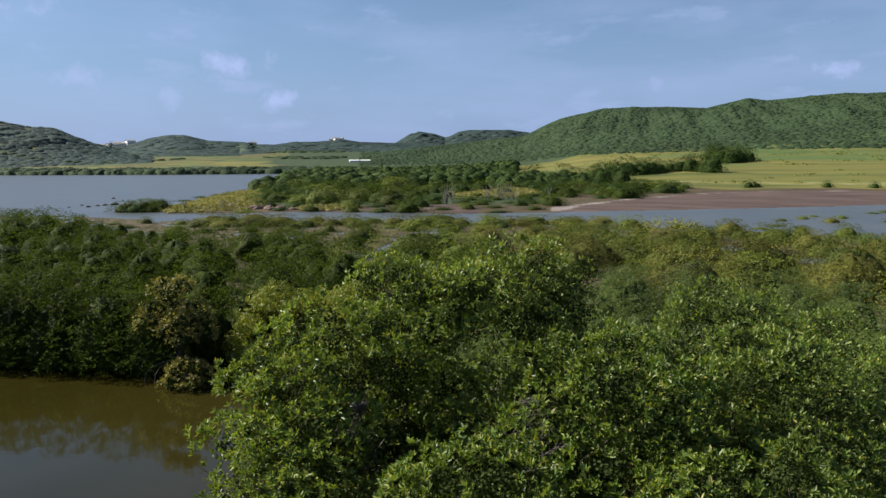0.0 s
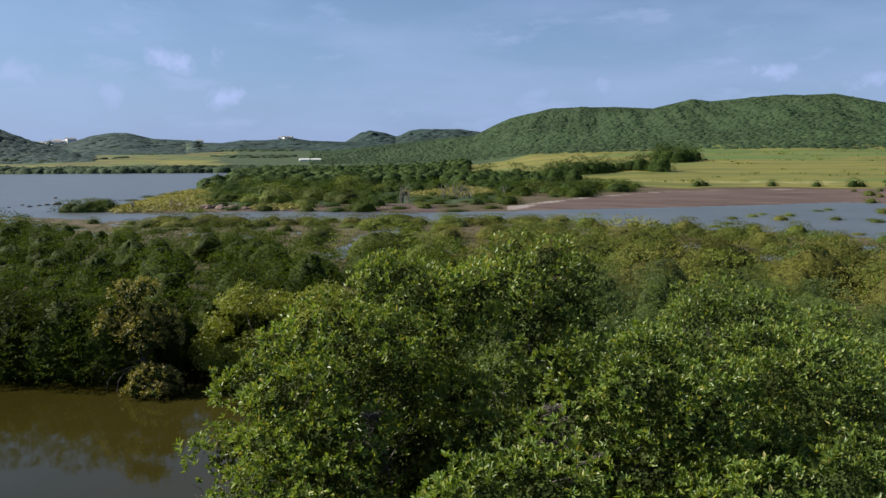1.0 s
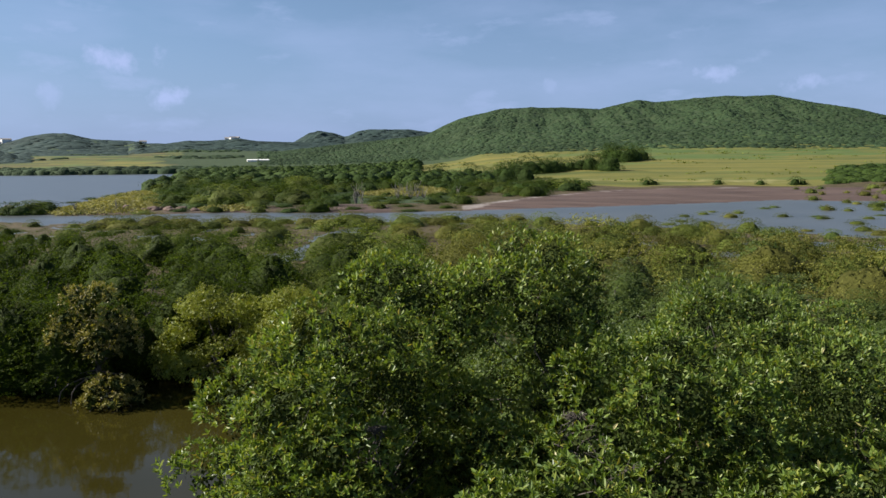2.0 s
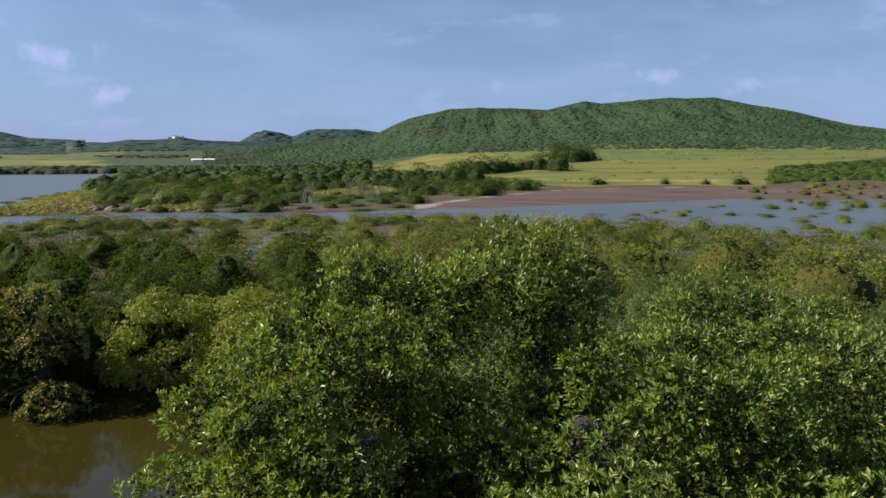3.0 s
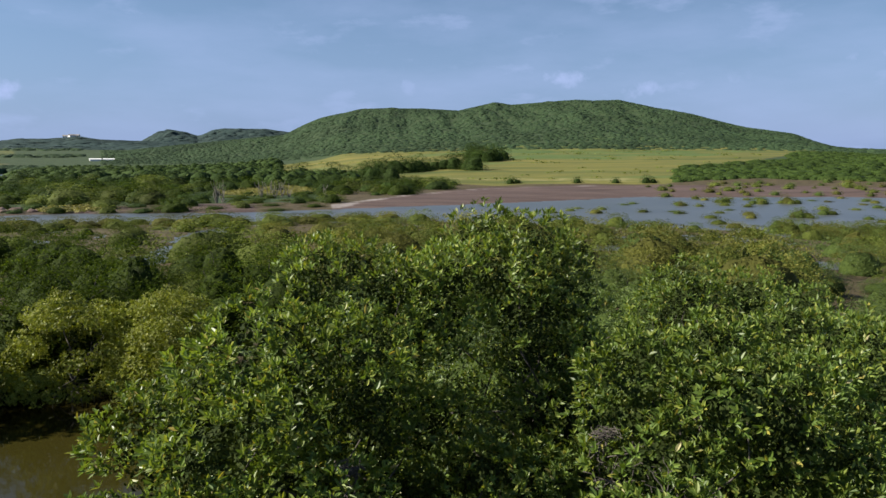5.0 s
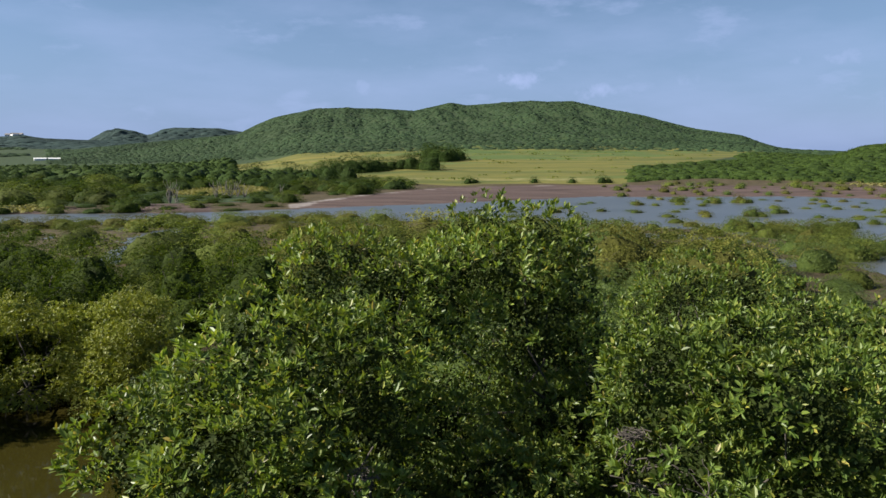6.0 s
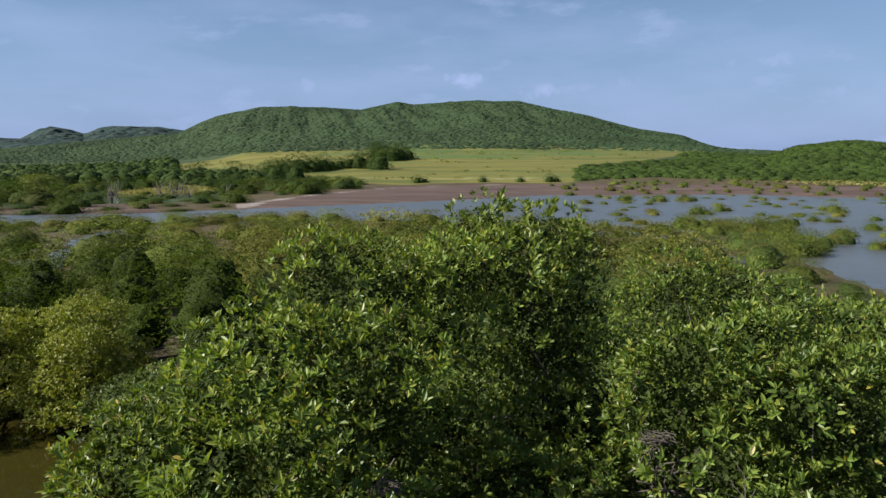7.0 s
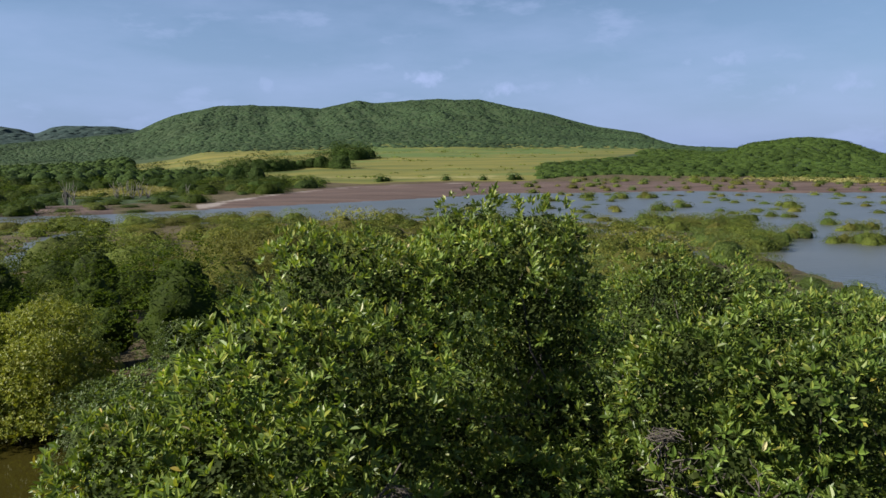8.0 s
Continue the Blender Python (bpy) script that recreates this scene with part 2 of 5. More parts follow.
def water_material():
    """Murky olive water, glassy in the sheltered pond; paler, greyer and ruffled by wind out on the lagoon."""
    m, nt, p, out = material("water")
    geo = nt.nodes.new("ShaderNodeNewGeometry")
    sep = nt.nodes.new("ShaderNodeSeparateXYZ")
    nt.links.new(geo.outputs["Position"], sep.inputs[0])
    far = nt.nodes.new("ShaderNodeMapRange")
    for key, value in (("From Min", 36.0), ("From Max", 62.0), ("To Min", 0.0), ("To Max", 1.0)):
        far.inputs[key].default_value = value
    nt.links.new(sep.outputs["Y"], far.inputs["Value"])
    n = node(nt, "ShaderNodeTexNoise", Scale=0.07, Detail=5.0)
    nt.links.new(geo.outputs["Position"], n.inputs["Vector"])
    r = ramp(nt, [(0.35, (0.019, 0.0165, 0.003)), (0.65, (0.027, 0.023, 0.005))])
    lagoon_tone = ramp(nt, [(0.35, (0.056, 0.063, 0.064)), (0.65, (0.074, 0.080, 0.080))])
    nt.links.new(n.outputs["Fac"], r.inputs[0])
    nt.links.new(n.outputs["Fac"], lagoon_tone.inputs[0])
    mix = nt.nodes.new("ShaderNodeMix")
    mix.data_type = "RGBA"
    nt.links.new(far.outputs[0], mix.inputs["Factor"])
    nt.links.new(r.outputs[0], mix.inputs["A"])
    nt.links.new(lagoon_tone.outputs[0], mix.inputs["B"])
    nt.links.new(mix.outputs["Result"], p.inputs["Base Color"])
    ro = nt.nodes.new("ShaderNodeMapRange")
    ro.inputs["To Min"].default_value, ro.inputs["To Max"].default_value = 0.05, 0.32
    nt.links.new(far.outputs[0], ro.inputs["Value"])
    nt.links.new(ro.outputs[0], p.inputs["Roughness"])
    p.inputs["IOR"].default_value = 1.33
    b1 = node(nt, "ShaderNodeTexNoise", Scale=1.3, Detail=4.0, Roughness=0.6)
    nt.links.new(geo.outputs["Position"], b1.inputs["Vector"])
    st = nt.nodes.new("ShaderNodeMapRange")
    st.inputs["To Min"].default_value, st.inputs["To Max"].default_value = 0.05, 0.35
    nt.links.new(far.outputs[0], st.inputs["Value"])
    bump = node(nt, "ShaderNodeBump", Strength=0.06, Distance=0.08)
    nt.links.new(st.outputs[0], bump.inputs["Strength"])
    nt.links.new(b1.outputs["Fac"], bump.inputs["Height"])
    nt.links.new(bump.outputs[0], p.inputs["Normal"])
    return m


WATER = water_material()


def ground_material():
    """Mud, salt-flat clay, pale salt crust, meadow and forest soil, laid out by masks on the ground sheet."""
    m, nt, p, out = material("ground")
    geo = nt.nodes.new("ShaderNodeNewGeometry")

    def tone(scale, a, b, detail=6.0, low=0.35, high=0.65, stretch=None):
        n = node(nt, "ShaderNodeTexNoise", Scale=scale, Detail=detail, Roughness=0.6)
        if stretch:
            mp = nt.nodes.new("ShaderNodeMapping")
            mp.inputs["Scale"].default_value = stretch
            nt.links.new(geo.outputs["Position"], mp.inputs["Vector"])
            nt.links.new(mp.outputs[0], n.inputs["Vector"])
        else:
            nt.links.new(geo.outputs["Position"], n.inputs["Vector"])
        r = ramp(nt, [(low, a), (high, b)])
        nt.links.new(n.outputs["Fac"], r.inputs[0])
        return r.outputs[0]

    def over(base, top, mask, scale=0.4):
        at = nt.nodes.new("ShaderNodeAttribute")
        at.attribute_name = mask
        n = node(nt, "ShaderNodeTexNoise", Scale=scale, Detail=5.0)
        nt.links.new(geo.outputs["Position"], n.inputs["Vector"])
        add = nt.nodes.new("ShaderNodeMath")
        add.operation = "MULTIPLY_ADD"
        nt.links.new(n.outputs["Fac"], add.inputs[0])
        add.inputs[1].default_value = 0.9
        nt.links.new(at.outputs["Fac"], add.inputs[2])
        mr = nt.nodes.new("ShaderNodeMapRange")
        for key, value in (("From Min", 0.8), ("From Max", 1.1), ("To Min", 0.0), ("To Max", 1.0)):
            mr.inputs[key].default_value = value
        nt.links.new(add.outputs[0], mr.inputs["Value"])
        mix = nt.nodes.new("ShaderNodeMix")
        mix.data_type = "RGBA"
        nt.links.new(mr.outputs[0], mix.inputs["Factor"])
        nt.links.new(base, mix.inputs["A"])
        nt.links.new(top, mix.inputs["B"])
        return mix.outputs["Result"]

    c = tone(0.6, (0.042, 0.035, 0.018), (0.085, 0.066, 0.036))                     # marsh mud with dead grass
    c = over(c, tone(0.15, (0.026, 0.043, 0.018), (0.042, 0.062, 0.025)), "wood", 0.1)      # forest floor
    c = over(c, tone(0.02, (0.022, 0.037, 0.032), (0.031, 0.050, 0.042)), "far", 0.02)                # distant wooded hills, with bluish air haze put into the colour
    c = over(c, tone(0.03, (0.056, 0.074, 0.020), (0.162, 0.144, 0.036), stretch=(0.38, 2.3, 1), detail=10.0, low=0.34, high=0.66), "meadow", 0.06)
    c = over(c, tone(0.05, (0.052, 0.085, 0.024), (0.088, 0.120, 0.032)), "lush", 0.05)
    c = over(c, tone(0.15, (0.15, 0.142, 0.055), (0.225, 0.205, 0.088)), "dry", 0.15)
    c = over(c, tone(0.12, (0.055, 0.038, 0.033), (0.105, 0.074, 0.063), stretch=(0.4, 1.8, 1)), "clay", 0.08)
    c = over(c, tone(0.3, (0.17, 0.145, 0.13), (0.25, 0.22, 0.205)), "salt", 0.12)
    nt.links.new(c, p.inputs["Base Color"])
    p.inputs["Roughness"].default_value = 0.9
    p.inputs["Specular IOR Level"].default_value = 0.15
    n = node(nt, "ShaderNodeTexNoise", Scale=1.5, Detail=8.0, Roughness=0.7)
    nt.links.new(geo.outputs["Position"], n.inputs["Vector"])
    b = node(nt, "ShaderNodeBump", Strength=0.5, Distance=0.25)
    nt.links.new(n.outputs["Fac"], b.inputs["Height"])
    nt.links.new(b.outputs[0], p.inputs["Normal"])
    return m


GROUND = ground_material()


def paint(name, a, b, rough=0.7, scale=0.8):
    m, nt, p, out = material(name)
    geo = nt.nodes.new("ShaderNodeNewGeometry")
    n = node(nt, "ShaderNodeTexNoise", Scale=scale, Detail=5.0)
    nt.links.new(geo.outputs["Position"], n.inputs["Vector"])
    r = ramp(nt, [(0.3, a), (0.7, b)])
    nt.links.new(n.outputs["Fac"], r.inputs[0])
    nt.links.new(r.outputs[0], p.inputs["Base Color"])
    p.inputs["Roughness"].default_value = rough
    return m


WHITE_PAINT = paint("white_wall", (0.72, 0.71, 0.68), (0.82, 0.81, 0.79))
ROOF = paint("pale_roof", (0.2, 0.18, 0.16), (0.3, 0.27, 0.24))
DARK_GLASS = paint("window_glass", (0.03, 0.04, 0.05), (0.05, 0.06, 0.07), rough=0.15)
ROCK = paint("wet_rock", (0.012, 0.012, 0.012), (0.03, 0.028, 0.026), rough=0.75, scale=3.0)


# ---- mesh helpers ----
def quick_mesh(name, verts, quads, mats, smooth=False):
    """A mesh from arrays: verts (n, 3), quads (m, 4)."""
    me = bpy.data.meshes.new(name)
    v, q = np.asarray(verts, np.float32), np.asarray(quads, np.int32)
    me.vertices.add(len(v))
    me.vertices.foreach_set("co", v.ravel())
    me.loops.add(q.size)
    me.loops.foreach_set("vertex_index", q.ravel())
    me.polygons.add(len(q))
    me.polygons.foreach_set("loop_start", np.arange(0, q.size, q.shape[1], dtype=np.int32))
    me.polygons.foreach_set("use_smooth", np.full(len(q), smooth))
    for mat in mats:
        me.materials.append(mat)
    me.update(calc_edges=True)
    return me


def unit(a):
    return a / np.maximum(np.linalg.norm(a, axis=-1, keepdims=True), 1e-9)


def leaves(base, axis, face, length, width, fine=True):
    """Leaf blades from their base, along axis, facing face; folded along the midrib. fine: a six-cornered blade, else a rhomb."""
    side = unit(np.cross(axis, face))
    face = np.cross(side, axis)
    L, W = length[:, None], width[:, None]
    n = len(base)
    if fine:
        pts = [base, base + axis * L * 0.35 + side * W * 0.5 + face * W * 0.18, base + axis * L * 0.72 + side * W * 0.42 + face * W * 0.12 - face * L * 0.03,
               base + axis * L - face * L * 0.1, base + axis * L * 0.72 - side * W * 0.42 + face * W * 0.12 - face * L * 0.03, base + axis * L * 0.35 - side * W * 0.5 + face * W * 0.18]
        v = np.stack(pts, 1).reshape(-1, 3)
        i = np.arange(n)[:, None] * 6
        q = np.concatenate([i + np.array([[0, 3, 2, 1]]), i + np.array([[0, 5, 4, 3]])])
    else:
        pts = [base, base + axis * L * 0.5 + side * W * 0.5 + face * W * 0.1, base + axis * L, base + axis * L * 0.5 - side * W * 0.5 + face * W * 0.1]
        v = np.stack(pts, 1).reshape(-1, 3)
        q = np.arange(n)[:, None] * 4 + np.array([[0, 3, 2, 1]])
    return v, q


def rosettes(rng, pos, normal, per, length, fine=True, open_=(20, 70), aspect=0.37):
    """Whorls of leaves at the twig ends: per leaves at every position, spread round its normal."""
    n = len(pos)
    t1 = unit(np.cross(normal, rng.normal(size=(n, 3))))
    t2 = np.cross(normal, t1)
    phi = (np.arange(per)[None, :] * (2 * np.pi / per) + rng.uniform(0, 6.28, (n, 1)) + rng.normal(0, 0.25, (n, per)))
    th = np.radians(rng.uniform(*open_, (n, per)))
    d = t1[:, None] * np.cos(phi)[..., None] + t2[:, None] * np.sin(phi)[..., None]
    axis = unit(normal[:, None] * np.cos(th)[..., None] + d * np.sin(th)[..., None])
    face = unit(normal[:, None] * np.sin(th)[..., None] - d * np.cos(th)[..., None] + rng.normal(0, 0.25, (n, per, 3)))
    L = length * rng.uniform(0.65, 1.15, (n, per))
    base = pos[:, None] + axis * 0.012 + rng.normal(0, length * 0.12, (n, per, 3))
    return leaves(base.reshape(-1, 3), axis.reshape(-1, 3), face.reshape(-1, 3), L.ravel(), (L * aspect).ravel(), fine)


def lobe_points(rng, lobes, density, low=-0.35, shell=(0.78, 1.08), hollow=0.0):
    """Points with normals over the outside of a heap of ellipsoid lobes (x, y, z, rx, ry, rz), without those buried in a neighbour."""
    lobes = np.asarray(lobes, float)
    P, N = [], []
    for i, (x, y, z, rx, ry, rz) in enumerate(lobes):
        n = int(density * 4 * np.pi * (rx * ry + rx * rz + ry * rz) / 3 * (1 - low) / 2) + 1
        up = rng.uniform(low, 1, n)
        a = rng.uniform(0, 6.2832, n)
        s = np.sqrt(1 - up * up)
        d = np.stack([np.cos(a) * s, np.sin(a) * s, up], 1)
        k = rng.uniform(*shell, n) ** 0.6
        # uneven outline: the lobe swells and shrinks from side to side
        k *= 1 + 0.16 * np.sin(3.1 * d[:, 0] * 2 + i) * np.sin(2.7 * d[:, 1] * 2 + 2 * i) + 0.1 * np.sin(7 * d[:, 2] + 5 * d[:, 0] + i)
        p = np.array([x, y, z]) + d * np.array([rx, ry, rz]) * k[:, None]
        keep = np.ones(n, bool)
        near = np.linalg.norm(lobes[:, :3] - [x, y, z], axis=1) < rx + ry + lobes[:, 3]
        for j in np.nonzero(near)[0]:
            if j != i:
                e = (p - lobes[j, :3]) / lobes[j, 3:]
                keep &= (e * e).sum(1) > 0.62
        P.append(p[keep])
        N.append(d[keep] / np.array([rx, ry, rz]))
    P, N = np.concatenate(P), unit(np.concatenate(N))
    if hollow:
        # bare hollows between the branch tiers
        x, y, z = (P / hollow).T
        w = np.sin(x * 5.1 + 1.7 * np.sin(z * 3.0)) * np.sin(y * 4.7 + 1.3 * np.sin(x * 2.2)) + 0.8 * np.sin(z * 7.3 + 1.1 * np.sin(y * 3.1) + 0.9 * np.sin(x * 2.7)) + 0.5 * np.sin(x * 11 + y * 9) * np.sin(z * 10 - y * 8)
        P, N = P[w > -0.66], N[w > -0.66]
    N = unit(N * 0.8 + np.array([0, 0, 0.55]) + rng.normal(0, 0.28, N.shape))
    return P, N


def shell(rng, lobes, k=0.62, around=28, rows=12, low=-0.75):
    """The closed uneven body of a crown: one skin drawn over all its lobes, a little below their twig ends."""
    L = np.asarray(lobes, float)
    mid = np.array([L[:, 0].mean(), L[:, 1].mean(), np.percentile(L[:, 2], 25)])
    up = np.concatenate([np.sin(np.linspace(math.asin(low), 1.4, rows)), [1.0]])
    a = np.arange(around) * 2 * np.pi / around
    ring = np.sqrt(np.maximum(0, 1 - up ** 2))
    d = np.stack([np.cos(a)[None] * ring[:, None], np.sin(a)[None] * ring[:, None], np.broadcast_to(up[:, None], (rows + 1, around))], -1).reshape(-1, 3)
    # how far each direction runs before it leaves the last lobe
    o = (mid - L[:, :3]) / L[:, 3:]
    e = d[:, None] / L[None, :, 3:]
    aa, bb, cc = (e * e).sum(-1), (e * o[None]).sum(-1), (o * o).sum(-1)[None] - 1
    disc = bb * bb - aa * cc
    reach = np.where(disc > 0, (-bb + np.sqrt(np.maximum(disc, 0))) / aa, 0.0).max(1)
    reach = np.maximum(reach, np.median(reach) * 0.6).reshape(rows + 1, around)
    for _ in range(2):
        reach = (reach + np.roll(reach, 1, 1) + np.roll(reach, -1, 1) + np.vstack([reach[1:], reach[-1:]]) + np.vstack([reach[:1], reach[:-1]])) / 5
    reach[-1] = reach[-1].mean()
    reach = reach.ravel() * k * (1 + rng.normal(0, 0.05, len(d)) * (np.abs(d[:, 2]) < 0.999))
    v = mid + d * reach[:, None]
    i, j = np.meshgrid(np.arange(rows), np.arange(around), indexing="ij")
    h = (j + 1) % around
    return v, np.stack([i * around + j, i * around + h, (i + 1) * around + h, (i + 1) * around + j], -1).reshape(-1, 4)


def inner_leaves(rng, lobes, per=28, small=0.41, depth=(0.42, 0.66)):
    """The dense shaded foliage inside each lobe: broad overlapping sprays a little below its surface."""
    L = np.asarray(lobes, float)
    n = len(L)
    up = rng.uniform(-0.8, 1, (n, per))
    a = rng.uniform(0, 6.2832, (n, per))
    d = np.stack([np.cos(a) * np.sqrt(1 - up ** 2), np.sin(a) * np.sqrt(1 - up ** 2), up], -1)
    p = (L[:, None, :3] + d * L[:, None, 3:] * rng.uniform(*depth, (n, per, 1))).reshape(-1, 3)
    nor = unit(d + rng.normal(0, 0.3, d.shape)).reshape(-1, 3)
    ax = unit(np.cross(nor, rng.normal(size=nor.shape)))
    size = np.repeat(L[:, 3], per) * small * rng.uniform(0.78, 1.22, n * per)
    return leaves(p - ax * size[:, None] * 0.5, ax, nor, size, size * 0.7, False)


def tube(points, r0, r1, sides=6):
    """Verts and quads of a tapered tube along points."""
    pts = np.asarray(points, float)
    n = len(pts)
    tan = unit(np.gradient(pts, axis=0))
    ref = np.array([0.31, 0.2, 0.93]) if abs(tan[0][2]) < 0.8 else np.array([0.9, 0.3, 0.1])
    s = unit(np.cross(tan, ref))
    u = np.cross(s, tan)
    rad = np.linspace(r0, r1, n)[:, None, None]
    a = np.arange(sides) * 2 * np.pi / sides
    ring = s[:, None] * np.cos(a)[None, :, None] + u[:, None] * np.sin(a)[None, :, None]
    v = (pts[:, None] + ring * rad).reshape(-1, 3)
    q = []
    for i in range(n - 1):
        for j in range(sides):
            k = (j + 1) % sides
            q.append((i * sides + j, i * sides + k, (i + 1) * sides + k, (i + 1) * sides + j))
    return v, np.array(q)


def joined(pieces):
    V, Q, o = [], [], 0
    for v, q in pieces:
        V.append(v)
        Q.append(q + o)
        o += len(v)
    return np.concatenate(V), np.concatenate(Q)


def bend(rng, a, b, n=5, sag=0.12):
    """A crooked line from a to b."""
    a, b = np.asarray(a, float), np.asarray(b, float)
    t = np.linspace(0, 1, n)[:, None]
    w = np.linalg.norm(b - a) * sag
    off = rng.normal(0, w, (n, 3)) * np.sin(t * np.pi)
    off[:, 2] = np.abs(off[:, 2]) * 0.6
    return a + (b - a) * t + off


def part(name, vq, mat, parent, label="", smooth=False):
    ob = new(name, quick_mesh(name, vq[0], vq[1], [mat], smooth))
    ob.parent = parent
    if label:
        ob["label"] = label
    return ob


def root(name, x, y, z, label, category, group=""):
    ob = new(name)
    ob.empty_display_size = 0.3
    ob.matrix_basis = Matrix.Translation((x, y, z))
    return tagged(ob, label, category, group)


# ---- plan: shores and heights ----
CX, CY, EYE = -3.0, 9.0, 9.2
POND = [(-8.0, 15), (-8.2, 22), (-8.6, 27), (-9.5, 33), (-12, 37.5), (-21, 38.5), (-30, 38), (-46, 35), (-66, 29), (-90, 0), (-90, -90), (90, -90), (90, -20), (40, 8), (20, 12), (9, 14.5), (3, 13.5), (-3, 14.2), (-7, 14)]
LAGOON = [(-800, 90), (-200, 98), (-112, 113), (-71, 108), (-44, 113), (-14, 122), (19, 110), (32, 100), (38, 86), (34, 75), (32, 66), (28, 50), (23, 40), (17, 32), (11, 25), (8.5, 19), (9, 14.5), (20, 12), (40, 8), (60, 0), (160, 20), (300, 60), (300, 140),
          (124, 157), (97, 162), (85, 177), (52, 176), (40, 180), (15, 163), (-2, 153), (-23, 142), (-40, 134), (-68, 132), (-93, 121), (-104, 127), (-106, 138), (-119, 166), (-133, 199), (-161, 264), (-233, 396), (-285, 490), (-361, 458), (-500, 432), (-800, 400)]
# small pools on the tidal flat: middle and half widths
POOLS = [(-30.5, 76, 3.6, 2.6), (-31.5, 85, 1.3, 6), (-33, 98, 1.6, 8), (24, 72, 4.5, 3.2), (15, 84, 5, 2.2), (4, 92, 4, 1.6), (-8, 101, 5, 1.8), (22, 93, 6, 2.4), (-52, 90, 4, 2), (10, 68, 2.4, 1.4), (29, 88, 3, 2.5)]
# distance of the foot and of the crest; crest line in degrees from +y and degrees above the eye
HILLS = [
    (450, 950, [(-24, 0.3), (-19.3, 0.95), (-15, 1.48), (-12.5, 1.7), (-10.8, 2.55), (-9.6, 3.0), (-8.6, 3.22), (-6.5, 3.63), (-2.2, 3.67), (0.6, 3.5), (3.3, 4.07), (4.5, 3.9), (8, 4.1), (12.5, 4.14), (15.1, 3.51), (17.7, 2.99), (21.2, 1.99), (24.3, 1.5), (26.2, 0.77), (28.5, 0.0), (32, -0.2)]),
    (255, 420, [(26, -0.54), (28.7, -0.19), (30.1, -0.04), (31.1, 0.36), (31.8, 0.61), (33.1, 0.74), (34.6, 0.92), (36, 0.88), (37.4, 0.66), (38.5, 0.26), (39.5, -0.19), (41.8, -0.54), (46, -0.64)]),
    (1300, 2200, [(-23.5, 0.76), (-22.4, 1.26), (-21.3, 1.88), (-20.5, 2.09), (-19.4, 1.91), (-18.5, 1.62), (-17.6, 2.02), (-16.8, 2.18), (-13.8, 2.16), (-12.3, 1.96), (-10, 1.46), (-6, 0.76)]),
    (850, 1500, [(-33.5, 0.76), (-32.1, 1.04), (-30, 1.36), (-28.4, 1.36), (-26.3, 1.51), (-25, 1.34), (-22.4, 1.24), (-20, 1.16), (-17, 0.96), (-13, 0.66)]),
    (1000, 1400, [(-43, 1.01), (-41.5, 1.16), (-40, 1.64), (-38.8, 1.85), (-37.7, 1.85), (-36.1, 1.46), (-33.7, 1.36), (-32.7, 1.16), (-30, 0.96)]),
    (780, 1000, [(-75, 2.56), (-60, 2.86), (-52, 2.88), (-49.3, 2.71), (-47.7, 2.38), (-46, 2.24), (-45, 1.81), (-43.8, 1.31), (-42.5, 0.91), (-41, 0.46)]),
]


def inside(poly, x, y):
    """Signed distance to a polygon's edge, positive inside (arrays)."""
    x, y = np.asarray(x, float), np.asarray(y, float)
    d = np.full(x.shape, 1e9)
    odd = np.zeros(x.shape, bool)
    for (ax, ay), (bx, by) in zip(poly, poly[1:] + poly[:1]):
        ex, ey = bx - ax, by - ay
        t = np.clip(((x - ax) * ex + (y - ay) * ey) / (ex * ex + ey * ey), 0, 1)
        d = np.minimum(d, np.hypot(x - ax - t * ex, y - ay - t * ey))
        odd ^= ((ay > y) != (by > y)) & (x < ex * (y - ay) / (ey if ey else 1e-9) + ax)
    return np.where(odd, d, -d)


def smooth01(t):
    t = np.clip(t, 0, 1)
    return t * t * (3 - 2 * t)


def wobble(x, y, s):
    """Soft unevenness, about -1 to 1, with waves of s metres."""
    k = 6.2832 / s
    return (np.sin(k * (x + 0.4 * y) + 1.3) * np.sin(k * (0.9 * y - 0.3 * x) + 0.4) + 0.6 * np.sin(k * 2.3 * (0.8 * x - 0.6 * y) + 2.1) * np.sin(k * 2.1 * (0.7 * x + 0.8 * y))
            + 0.35 * np.sin(k * 4.7 * (0.6 * x + 0.7 * y) + 0.7) * np.sin(k * 4.3 * (0.8 * x - 0.5 * y) + 1.9)) / 1.6


def polar(x, y):
    return np.degrees(np.arctan2(x - CX, y - CY)), np.hypot(x - CX, y - CY)


